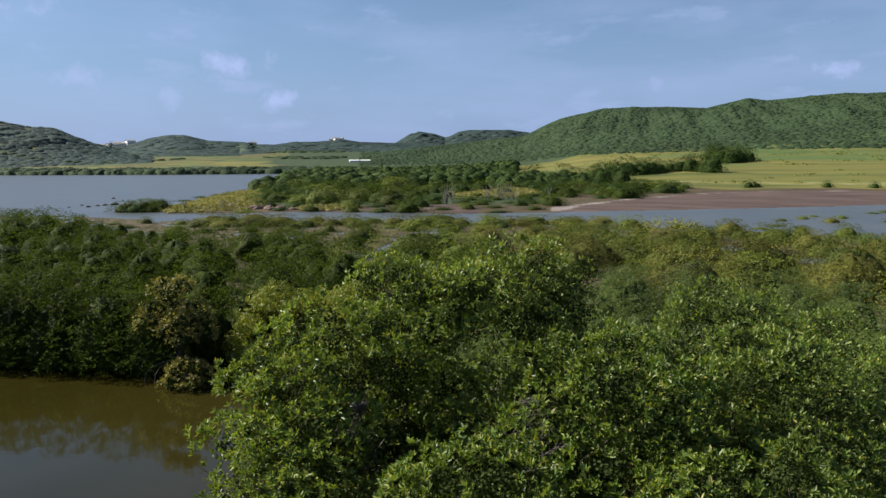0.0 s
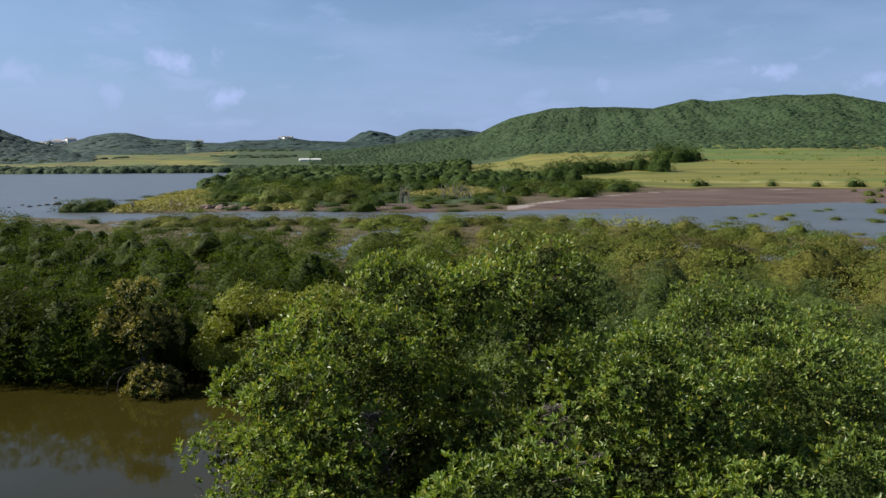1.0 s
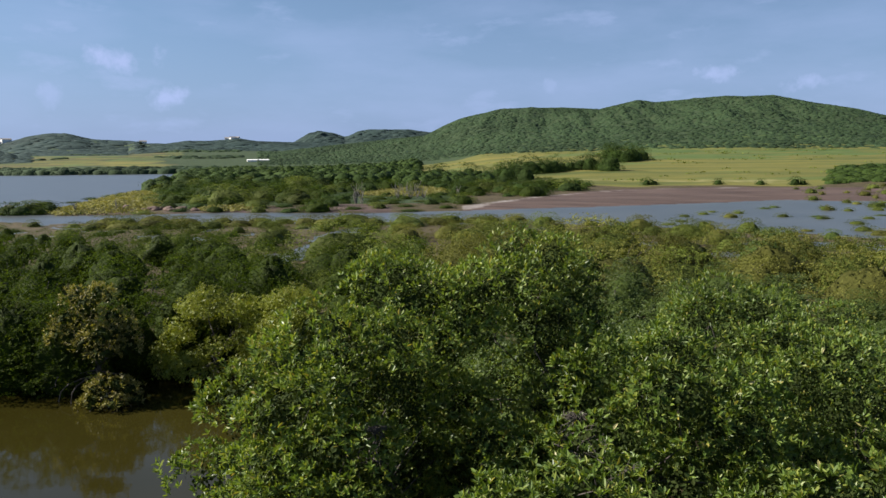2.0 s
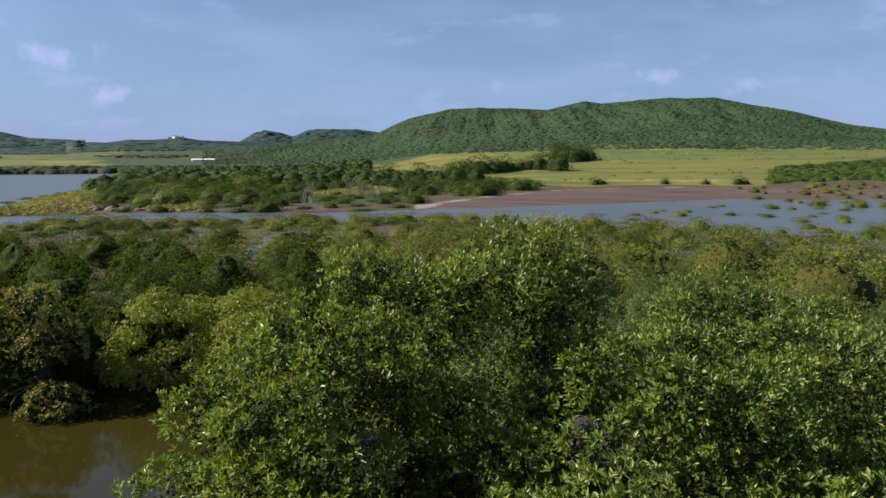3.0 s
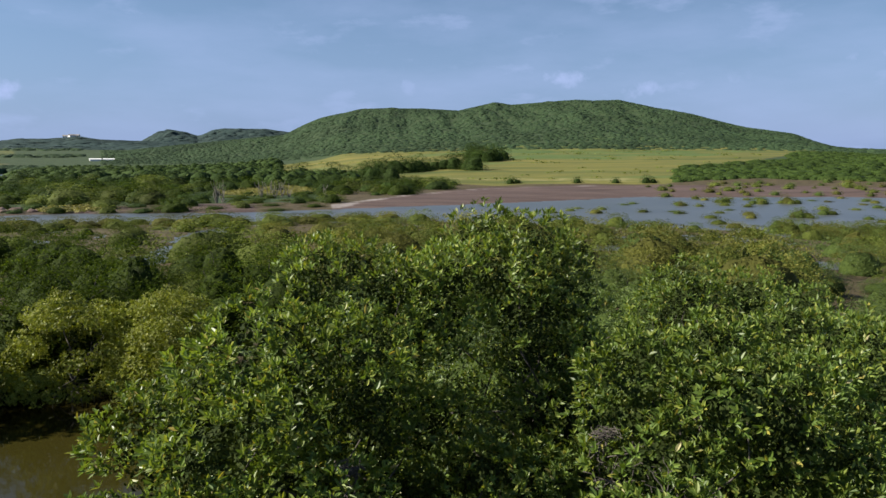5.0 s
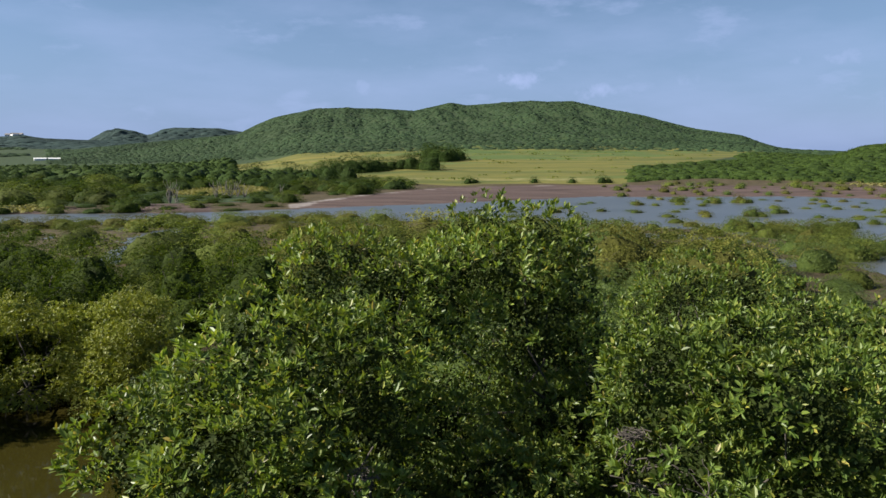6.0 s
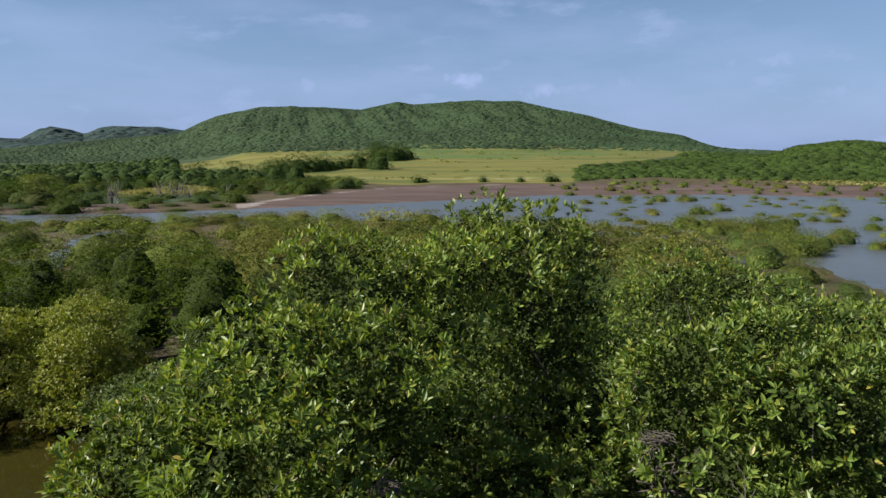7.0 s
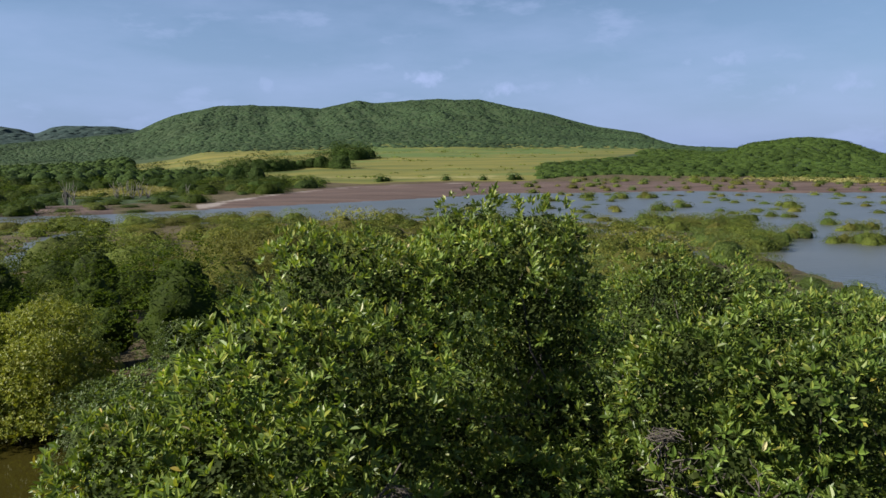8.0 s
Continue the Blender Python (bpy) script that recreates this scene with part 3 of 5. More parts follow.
def height(x, y):
    x, y = np.asarray(x, float), np.asarray(y, float)
    az, r = polar(x, y)
    rs = np.interp(az, [-35, -30, -20, -12, -8, -4, 0, 40], [560, 560, 520, 400, 300, 228, 215, 215])
    slope = np.interp(az, [-35, 0, 26, 38, 45], [0.04, 0.046, 0.04, 0.02, 0.015])
    plain = 0.5 + slope * np.clip(r - rs, 0, 330) + 0.006 * np.clip(r - 150, 0, 200) * (r > 120) + 0.25 * wobble(x, y, 60) * smooth01((r - 150) / 80)
    near = 0.13 + 0.12 * wobble(x, y, 14) - 0.1 * smooth01((r - 75) / 40)
    z = np.where(y < 125, near, plain)
    z = np.where((r > 125) & (np.abs(az) > 60), plain, z)
    for water in (POND, LAGOON):
        d = inside(water, x + 0.8 * wobble(x, y, 9), y + 0.8 * wobble(y, x, 11))
        z = np.where(d > 0, -0.1 - 0.5 * smooth01(d / 6), np.minimum(z, np.maximum(0.03, -d * 0.05)) if water is LAGOON else z)
    for px, py, wx, wy in POOLS:
        d = np.hypot((x - px) / wx, (y - py) / wy) + 0.2 * wobble(x, y, 5)
        z = np.where(d < 1.25, np.minimum(z, -0.16 + 0.3 * np.maximum(0, d - 0.8)), z)
    for foot, crest, line in HILLS:
        a, e = zip(*line)
        el = np.interp(az, a, e, left=-3, right=-3)
        top = EYE + crest * np.tan(np.radians(el))
        f = foot if crest != 950 else np.interp(az, [-20, -8], [700, foot])  # the long hill's western foot lies further back
        t = (r - f) / (crest - f)
        up = np.where(t < 1, smooth01(t) * 0.55 + np.clip(t, 0, 1) * 0.45, 1 - 0.4 * smooth01((t - 1) * 0.8))
        ridges = 1 + (0.2 * wobble(x * 1.0, y * 0.45, 140) + 0.05 * wobble(x * 1.1 + 40, y * 0.5, 47)) * np.clip(1 - np.abs(t - 0.45) * 1.9, 0, 1)
        z = np.where((t > 0) & (el > -2.5), np.maximum(z, z + (top - z) * up * ridges), z)
    return z


# ---- ground and water ----
def build_ground():
    az = np.concatenate([np.arange(-56, 50, 0.45), np.arange(50, 304, 4.0)])
    rr = np.concatenate([[0.5], np.geomspace(4, 396, 188), np.arange(400, 1050, 4.0), np.arange(1050, 2300, 9.0), np.geomspace(2320, 4700, 24)])
    A, R = np.meshgrid(np.radians(az), rr)
    X, Y = CX + np.sin(A) * R, CY + np.cos(A) * R
    Z = height(X, Y)
    nr, na = X.shape
    i, j = np.meshgrid(np.arange(nr - 1), np.arange(na), indexing="ij")
    k = (j + 1) % na
    q = np.stack([i * na + j, (i + 1) * na + j, (i + 1) * na + k, i * na + k], -1).reshape(-1, 4)
    x, y, z = X.ravel(), Y.ravel(), Z.ravel()
    me = quick_mesh("ground", np.stack([x, y, z], 1), q[:, ::-1], [GROUND], True)
    a, r = polar(x, y)
    north = y > 118
    meadow = smooth01((r - np.interp(a, [-14, -10, -4, 3, 17, 24], [420, 340, 224, 216, 222, 255])) / 6) * smooth01((a + 15) / 4) * smooth01((np.interp(r, [230, 300, 480], [17, 21, 27]) - a) / 1.5) * (r < 560)
    meadow = np.maximum(meadow, smooth01((-30.5 + 1.5 * wobble(x, y, 170) - a) / 2) * (r > 575) * (0.55 + 0.35 * wobble(x * 0.6, y * 1.5, 240)))
    clay = smooth01((np.interp(a, [-9, -4, 3, 17, 45], [137, 170, 214, 224, 228]) - r) / 5) * (north & (a > -9.5))
    clay = np.maximum(clay, ((a < -15) & (a > -20) & (r < 150)) * (north * 0.8))
    clay = np.maximum(clay, 0.55 * ((a < -22) & (a > -37) & (r < 146)) * north)
    salt = smooth01(1 - np.abs(r - np.interp(a, [-9, -6, -2, 4, 12], [139, 155, 178, 206, 217])) / np.interp(a, [-9, -3, 12], [10, 6, 2.5])) * ((a > -9.5) & (a < 13)) * np.interp(a, [-9, -2, 12], [0.8, 0.62, 0.5])
    dry = smooth01(1 - np.hypot((a + 36.5) / 5.5, (r - 190) / 60)) + smooth01(1 - np.hypot((a + 14) / 3.6, (r - 196) / 24)) + smooth01(1 - np.hypot((a + 27) / 2, (r - 145) / 5)) + smooth01(1 - np.hypot((a - 38) / 7, (r - 232) / 10))
    dry = dry + 0.5 * smooth01(1 - np.abs(r - 240) / 15) * smooth01((a + 3) / 3) * smooth01((17 - a) / 3)
    lush = smooth01(1.4 - np.hypot((a - 9) / 12.0, (r - 430) / 60)) * 0.5 + smooth01(1.6 - 1.6 * np.hypot((a - 6.8) / 3.4, (r - 386) / 20)) + smooth01((r - 600) / 60) * smooth01((-30 - a) / 3) * 0.5 * smooth01(wobble(x, y, 260) * 4)
    lush = lush + 0.45 * smooth01((wobble(x * 0.35, y * 1.4, 75) - 0.05) / 0.3) * ((meadow > 0.5) & (a > -12))
    wood = np.clip(((r > 150) & (meadow < 0.5) & (clay < 0.3) & ((a < 14) | (r > 245)) & ((a < -10) | (r > 232))) * 1.0, 0, 1)
    wood = np.maximum(wood * (1 - np.clip(dry, 0, 1)), smooth01((r - 470) / 30) * ((a > -23) & (a < 40)))
    meadow = meadow * (1 - smooth01((r - 480) / 25) * (a > -30))
    meadow = np.where((a < -30) & (r > 800), 0.5 * smooth01((1050 - r) / 100), meadow)
    # where the ground takes the haze-tinted colour
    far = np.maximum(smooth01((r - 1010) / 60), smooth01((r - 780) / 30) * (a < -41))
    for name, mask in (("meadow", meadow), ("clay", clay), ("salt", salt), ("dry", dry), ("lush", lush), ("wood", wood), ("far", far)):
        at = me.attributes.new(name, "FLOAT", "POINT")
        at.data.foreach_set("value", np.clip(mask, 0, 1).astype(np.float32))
    tagged(new("ground", me), "brown tidal mud, clay salt flat, grassy meadow and wooded hills", "ground", kind="structure")
    g = 4000.0
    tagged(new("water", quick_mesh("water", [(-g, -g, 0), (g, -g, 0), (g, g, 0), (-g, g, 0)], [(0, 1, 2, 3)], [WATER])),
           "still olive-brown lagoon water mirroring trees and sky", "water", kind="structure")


build_ground()


# ---- plants ----
def dome_lobes(rng, n, rx, ry, top, low, size, apart=0.5):
    """Lobes heaped over a rounded crown with its middle at the origin: top and low are heights."""
    out, tries = [], 0
    while len(out) < n and tries < n * 60:
        tries += 1
        a, k = rng.uniform(0, 6.2832), math.sqrt(rng.uniform(0, 1))
        s = size * rng.uniform(0.7, 1.25)
        x, y = math.cos(a) * k * (rx - s * 0.6), math.sin(a) * k * (ry - s * 0.6)
        z = low + (top - low) * math.sqrt(max(0.02, 1 - k ** 3.4)) * rng.uniform(0.82, 1.0) - s * 0.6
        if k > 0.6:
            z = rng.uniform(low + s * 0.4, max(low + s * 0.5, z))
        if all(math.dist((x, y, z), o[:3]) > (s + o[3]) * apart for o in out):
            out.append((x, y, z, s, s * rng.uniform(0.85, 1.1), s * rng.uniform(0.65, 0.85)))
    return out


def build_tree(rng, name, at, lobes, leaf, leaf_len, density, per, fine, label, category, group="", trunk_r=0.14, roots=5, limbs=6, bark=None, low=-0.35, rootspan=1.0, core=60, small=0.41, hollow=0.0, inner=None, spread=(20, 70), aspect=0.37, body=None, holes=()):
    """A tree or shrub: an empty at its foot with trunk, limbs, stilt roots and a crown of leaf whorls. Lobes are given about the foot."""
    bark = bark or BARK
    ob = root(name, *at, label, category, group)
    L = np.array(lobes)
    mid = L[:, :3].mean(0)
    fork = np.array([mid[0] * 0.35, mid[1] * 0.35, max(0.25, mid[2] * 0.42)])
    part("trunk", tube(bend(rng, (0, 0, -0.35), fork, 5, 0.07), trunk_r * 1.2, trunk_r * 0.8, 8), bark, ob, smooth=True)
    order = rng.permutation(len(L))[:limbs]
    for i in order:
        part("limb", tube(bend(rng, fork, L[i, :3] - [0, 0, L[i, 5] * 0.2], 8, 0.11), trunk_r * 0.4, trunk_r * 0.1, 6), bark, ob, smooth=True)
    for i in range(roots):
        a = i * 6.2832 / roots + rng.uniform(-0.4, 0.4)
        d = rng.uniform(0.5, 1.1) * rootspan
        foot, top = np.array([math.cos(a) * d, math.sin(a) * d, -0.35]), np.array([0, 0, fork[2] * rng.uniform(0.5, 0.95)])
        line = np.array([top * (1 - t) + foot * t + np.array([math.cos(a), math.sin(a), 0.6]) * 0.35 * rootspan * math.sin(t * 3.1416) for t in np.linspace(0, 1, 6)])
        part("prop_root", tube(line, trunk_r * 0.3, trunk_r * 0.22, 5), bark, ob, smooth=True)
    P, N = lobe_points(rng, L, density, low, hollow=hollow)
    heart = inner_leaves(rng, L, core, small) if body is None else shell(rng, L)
    for x, y, wx, wy, floor, top in holes:  # open shafts down between the branches, given about the foot
        keep = (np.hypot((P[:, 0] - x) / wx, (P[:, 1] - y) / wy) > 1 + 0.25 * np.sin(P[:, 2] * 5 + P[:, 0] * 4)) | (P[:, 2] < floor) | (P[:, 2] > top)
        P, N = P[keep], N[keep]
        mids = heart[0][heart[1]].mean(1)
        heart = heart[0], heart[1][(np.hypot((mids[:, 0] - x) / wx, (mids[:, 1] - y) / wy) > 1.0) | (mids[:, 2] < floor) | (mids[:, 2] > top)]
    part("crown", rosettes(rng, P, N, per, leaf_len, fine, spread, aspect), leaf, ob)
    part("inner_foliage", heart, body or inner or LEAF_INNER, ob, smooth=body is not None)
    return ob


def scatter(rng, poly, gap, ok=None, limit=10000):
    """Uneven positions in a polygon, no nearer to one another than gap."""
    xs, ys = [p[0] for p in poly], [p[1] for p in poly]
    n = int((max(xs) - min(xs)) * (max(ys) - min(ys)) / gap ** 2 * 9)
    X, Y = rng.uniform(min(xs), max(xs), n), rng.uniform(min(ys), max(ys), n)
    keep = inside(poly, X, Y) > 0
    grid, out = {}, []
    for x, y in zip(X[keep], Y[keep]):
        if ok and not ok(x, y):
            continue
        g = gap if not callable(gap) else gap(x, y)
        c = (int(x // g), int(y // g))
        if all(math.hypot(x - a, y - b) > g for i in (-1, 0, 1) for j in (-1, 0, 1) for a, b in grid.get((c[0] + i, c[1] + j), ())):
            grid.setdefault(c, []).append((x, y))
            out.append((x, y))
            if len(out) >= limit:
                break
    return out


def ground_z(x, y):
    return max(0.0, float(height(np.array([x]), np.array([y]))[0]))


def stand(rng, kinds, spots, scale, squash=None, vary=(0.85, 1.1)):
    """Copies of the kinds (trees built at the origin) at the spots; the originals take the first spots."""
    for i, (x, y) in enumerate(spots):
        s = scale(x, y) * rng.uniform(*vary)
        w = max(s, 0.55) * rng.uniform(0.9, 1.2) * (squash or 1.0)
        m = Matrix.Translation((x, y, ground_z(x, y) - 0.02)) @ Matrix.Rotation(rng.uniform(0, 6.2832), 4, "Z") @ Matrix.Diagonal((w, w * rng.uniform(0.9, 1.12), s, 1))
        k = kinds[i % len(kinds)]
        if i < len(kinds):
            k.matrix_basis = m
        else:
            copy_thing(k, m @ Matrix.Diagonal((1 / k.scale[0], 1 / k.scale[1], 1 / k.scale[2], 1)))


# the mangrove trees that the camera circles: middle x, y, top, half widths, foot of the foliage, lobes, leaf density
rng = np.random.default_rng(11)
NEAR = [
    ("knob", -3.1, 21.7, 8.1, 2.75, 2.5, 1.3, 72),
    ("left", -5.5, 18.5, 7.3, 1.95, 2.2, 2.2, 44),
    ("shoulder", -5.2, 20.7, 7.85, 1.75, 1.6, 3.0, 34),
    ("brow", -1.9, 21.8, 7.75, 1.25, 1.5, 3.5, 22),
    ("pondside", -7.1, 19.2, 6.3, 1.8, 2.2, 0.5, 40),
    ("front", -2.0, 15.6, 6.1, 1.7, 1.6, 2.0, 30),
    ("right", -0.5, 18.5, 7.0, 2.45, 2.2, 2.4, 46),
    ("east", 2.2, 20.6, 6.8, 2.2, 2.6, 1.6, 42),
    ("southeast", 1.6, 16.6, 6.0, 2.4, 2.0, 2.0, 36),
    ("north", 1.2, 24.2, 6.9, 2.3, 2.4, 1.6, 38),
    ("northeast", 3.2, 25.4, 6.3, 2.4, 2.6, 1.2, 36),
    ("shore", 4.8, 22.6, 6.0, 1.7, 2.2, 0.8, 26),
    ("west", -6.2, 23.4, 5.7, 1.8, 2.2, 0.9, 30),
    ("shaft", -3.1, 19.1, 5.5, 1.4, 1.2, 1.2, 24),
    ("south", 0.2, 14.0, 5.3, 2.6, 1.7, 1.8, 26),
]
DEEP = ("knob", "shoulder", "brow", "left", "pondside", "shaft", "west")
# open shafts between the crowns, and the pockets round the nests: middle, half widths, floor and roof
SHAFTS = [(-3.9, 18.0, 0.58, 1.45, 1.0, 6.3), (-0.75, 21.4, 0.75, 1.2, 3.6, 9.0), (-1.85, 18.1, 0.42, 0.4, 5.6, 9.0), (-4.8, 17.6, 0.4, 0.4, 5.35, 9.0), (-1.5, 16.95, 0.45, 0.35, 5.6, 9.0), (-3.3, 19.9, 0.5, 0.4, 5.6, 9.0), (-0.4, 16.9, 0.4, 0.3, 5.3, 9.0)]
COLONY = []
for tag_, x, y, top, rx, ry, low_, n in NEAR:
    z0 = ground_z(x, y)
    lobes = dome_lobes(rng, n, rx, ry, top - z0, low_, 0.78)
    deep = tag_ in DEEP
    grown = build_tree(rng, "mangrove_tree", (x, y, z0), lobes, LEAF_DEEP if deep else LEAF_NEAR, 0.112, 22 if y < 15 else 40 if y < 21.8 else 34, 8, y < 20,
               "dense dark green mangrove tree with glossy leaves, in shallow water" if deep else "dense bright green mangrove tree standing in shallow water", "tree", "mangroves of the colony", 0.085, 7, 8, low=-0.2, core=300, small=0.1, hollow=1.35,
               spread=(16, 66), aspect=0.36, holes=[(a - x, b - y, c, d, e - z0, f - z0) for a, b, c, d, e, f in SHAFTS])
    COLONY.append((tag_, lobes, (x, y, z0), grown))

# library of smaller kinds
def kind_tree(seed, name, rx, top, low_, n, size, leaf, leaf_len, density, per, label, category, group, trunk_r=0.1, roots=4, limbs=4, bark=None, core=22, hollow=0.0, inner=None, spread=(45, 85), solid=0.0):
    r = np.random.default_rng(seed)
    lobes = dome_lobes(r, n, rx, rx, top, low_, size)
    if solid:  # one broad dome under the lobes, for shrubs that grow as closed mounds
        lobes.append((0.0, 0.0, low_, rx * solid, rx * solid * 0.92, (top - low_) * solid))
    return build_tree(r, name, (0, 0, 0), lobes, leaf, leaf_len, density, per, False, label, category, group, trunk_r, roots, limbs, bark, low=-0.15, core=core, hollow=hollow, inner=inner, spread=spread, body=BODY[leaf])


def roof(x, y):
    """How tall plants of the marsh grow: ever lower towards the open water in the north."""
    a, r = polar(x, y)
    return np.clip(9.3 - r * np.interp(a, [-52, -47, -43, -38, -5, 5, 12, 35], [0.049, 0.053, 0.069, 0.083, 0.083, 0.086, 0.09, 0.09]), np.interp(a, [-40, -10, 0], [0.9, 1.3, 2.0]), 5.0)


def open_channel(x, y):
    """The bare muddy channel that leads north to the small pools."""
    a, r = polar(x, y)
    return -24.4 < a + 0.5 * math.sin(r * 0.5) < -20.6 and 56 < r < 73


# dark mangroves across the pond, the front row finer
rng = np.random.default_rng(21)
WEST = [(-13, 38.5), (-19, 35), (-24, 34), (-32, 33), (-46, 30.5), (-66, 25), (-90, 50), (-104, 84), (-90, 92), (-62, 80), (-45, 68), (-30, 60), (-16, 54), (-9, 46)]
YELLOW = ((-17.8, 36.6, 2.8, 4.0), (-14.5, 37.5, 2.5, 4.1), (-14.0, 35.9, 1.7, 3.3))
spots = scatter(rng, WEST, 3.2, lambda x, y: not open_channel(x, y) and all(math.hypot(x - a, y - b) > c + 0.9 for a, b, c, _ in YELLOW))
rim = [(-13, 38.5), (-19, 35), (-24, 34), (-32, 33), (-46, 30.5), (-62, 26)]  # an unbroken row along the bank
hem = [(a[0] + (b[0] - a[0]) * t + rng.uniform(-0.3, 0.3), a[1] + (b[1] - a[1]) * t + rng.uniform(0.2, 1.2)) for a, b in zip(rim, rim[1:]) for t in np.arange(0, 1, 2.3 / math.dist(a, b))]
hem = [p for p in hem if all(math.hypot(p[0] - a, p[1] - b) > c + 0.9 for a, b, c, _ in YELLOW)]
hem += [(-20.6, 38.8), (-18.6, 39.8), (-16.0, 40.0)]
front = hem + [s for s in spots if s[1] < 42 and all(math.dist(s, p) > 2.4 for p in hem)]
back = [s for s in spots if s[1] >= 42]
dark = [kind_tree(100 + i, "mangrove_tree", 2.1, 4.6, 0.1, 40, 0.55, LEAF_DARK, 0.115, 24, 5, "dark green mangrove tree with stilt roots at the water's edge", "tree", "mangroves across the pond", roots=6, spread=(35, 78), solid=0.84) for i in range(4)]
stand(rng, dark, front, lambda x, y: roof(x, y) / 4.7, 1.22, (0.72, 1.08))
dark2 = [kind_tree(120 + i, "mangrove_tree", 2.0, 4.6, 1.2, 26, 0.55, LEAF_DARK, 0.135, 15, 3, "dark green mangrove tree in a dense stand", "tree", "mangroves across the pond", roots=0, limbs=1, spread=(40, 80), solid=0.74) for i in range(4)]
stand(rng, dark2, back[:260], lambda x, y: roof(x, y) / 4.8, 1.22, (0.62, 1.14))

# yellow-green trees at the corner of the pond
for x, y, wide, tall in YELLOW:
    r = np.random.default_rng(int(400 + x * 10))
    build_tree(r, "mangrove_tree", (x, y, 0.0), dome_lobes(r, 44, wide, wide, tall, 0.25, 0.62), LEAF_YELLOW, 0.1, 56, 5, False, "yellow-green mangrove tree at the pond's corner", "tree", "", 0.1, 6, 6, core=90, small=0.22, inner=LEAF_YELLOW, spread=(30, 75))
# a sickly tawny one with bare stilt roots at the water's edge
r = np.random.default_rng(77)
build_tree(r, "mangrove_tree", (-21.6, 33.8, 0.0), dome_lobes(r, 20, 1.8, 1.6, 4.7, 1.6, 0.62), LEAF_TAWNY, 0.15, 20, 5, False, "tawny half-bare mangrove tree with tangled stilt roots", "tree", "", 0.11, 12, 10, rootspan=1.5)
build_tree(r, "mangrove_shrub", (-20.0, 32.6, 0.0), dome_lobes(r, 12, 1.2, 1.0, 1.3, 0.0, 0.5), LEAF_TAWNY, 0.15, 24, 5, False, "small tawny shrub leaning over the pond", "shrub", "", 0.05, 3, 4)

# green mangroves behind the colony
rng = np.random.default_rng(31)
MIDDLE = [(-9, 26), (-12, 31), (-10, 38), (-9, 47), (0, 54), (14, 54), (24, 58), (28, 54), (26, 46), (20, 37), (14, 30), (8, 27), (5, 27.5), (0, 27.5), (-4, 25.5)]
green = [kind_tree(140 + i, "mangrove_tree", 2.0, 4.6, 0.9, 34, 0.52, LEAF_MID, 0.11, 27, 4, "green mangrove tree in a dense thicket", "tree", "mangroves behind the colony", roots=3, limbs=3, spread=(40, 80), solid=0.86) for i in range(4)]
stand(rng, green, scatter(rng, MIDDLE, 2.9) + [(-6.1, 36.6), (-6.6, 40.2), (-7.3, 43.4), (-5.2, 45.6), (-3.6, 48.2), (-6.4, 48.6), (-9.3, 48.0)], lambda x, y: np.interp(y, [26, 34, 50], [1.12, 0.95, 0.75]) * np.interp(x, [-12, 0, 8, 15, 22, 27], [0.82, 1.0, 0.96, 0.6, 0.4, 0.32]), 1.2, (0.72, 1.08))

# olive shrubs on the tidal flat
rng = np.random.default_rng(41)
FLAT = [(-70, 90), (-45, 73), (-30, 61), (-14, 53), (0, 54), (15, 54), (24, 58), (30, 60), (33, 76), (37, 87), (29, 100), (16, 108), (-14, 119), (-44, 110), (-71, 105), (-90, 100)]
OLIVE_LABEL = "low olive-green mangrove shrub on tidal mud"
olive = [kind_tree(160 + i, "mangrove_shrub", 2.3, 2.3, -0.1, 36, 0.42, (LEAF_OLIVE, LEAF_MOSS, LEAF_OLIVE, LEAF_MOSS, LEAF_OLIVE, LEAF_MID)[i], 0.14, 17, 3, OLIVE_LABEL, "shrub", "shrubs of the tidal flat", 0.06, 0, 3, spread=(45, 84), solid=0.92) for i in range(6)]
olive_fine = [kind_tree(170 + i, "mangrove_shrub", 2.3, 2.3, -0.1, 40, 0.42, (LEAF_OLIVE, LEAF_MOSS, LEAF_OLIVE, LEAF_MOSS, LEAF_OLIVE, LEAF_MID)[i], 0.105, 26, 4, OLIVE_LABEL, "shrub", "shrubs of the tidal flat", 0.06, 0, 3, spread=(40, 80), solid=0.9) for i in range(6)]
flat_spots = scatter(rng, FLAT, 4.3, lambda x, y: not open_channel(x, y) and wobble(x, y, 26) > -0.45 and (y < 72 or wobble(x + 9, y, 19) > -0.55) and all(math.hypot((x - a) / (c + 1.2), (y - b) / (d + 1.2)) > 1 for a, b, c, d in POOLS))


def flat_height(x, y):
    return rng.uniform(0.4, 1.15) * np.clip(roof(x, y) / 2.3, 0.5, 1.55) * np.interp(x, [18, 26], [1.0, 0.62])


def greener(x, y):  # the western side of the flat grows darker and greener
    return x + 0.25 * (y - 60) + 7 * wobble(x, y, 31) < -16


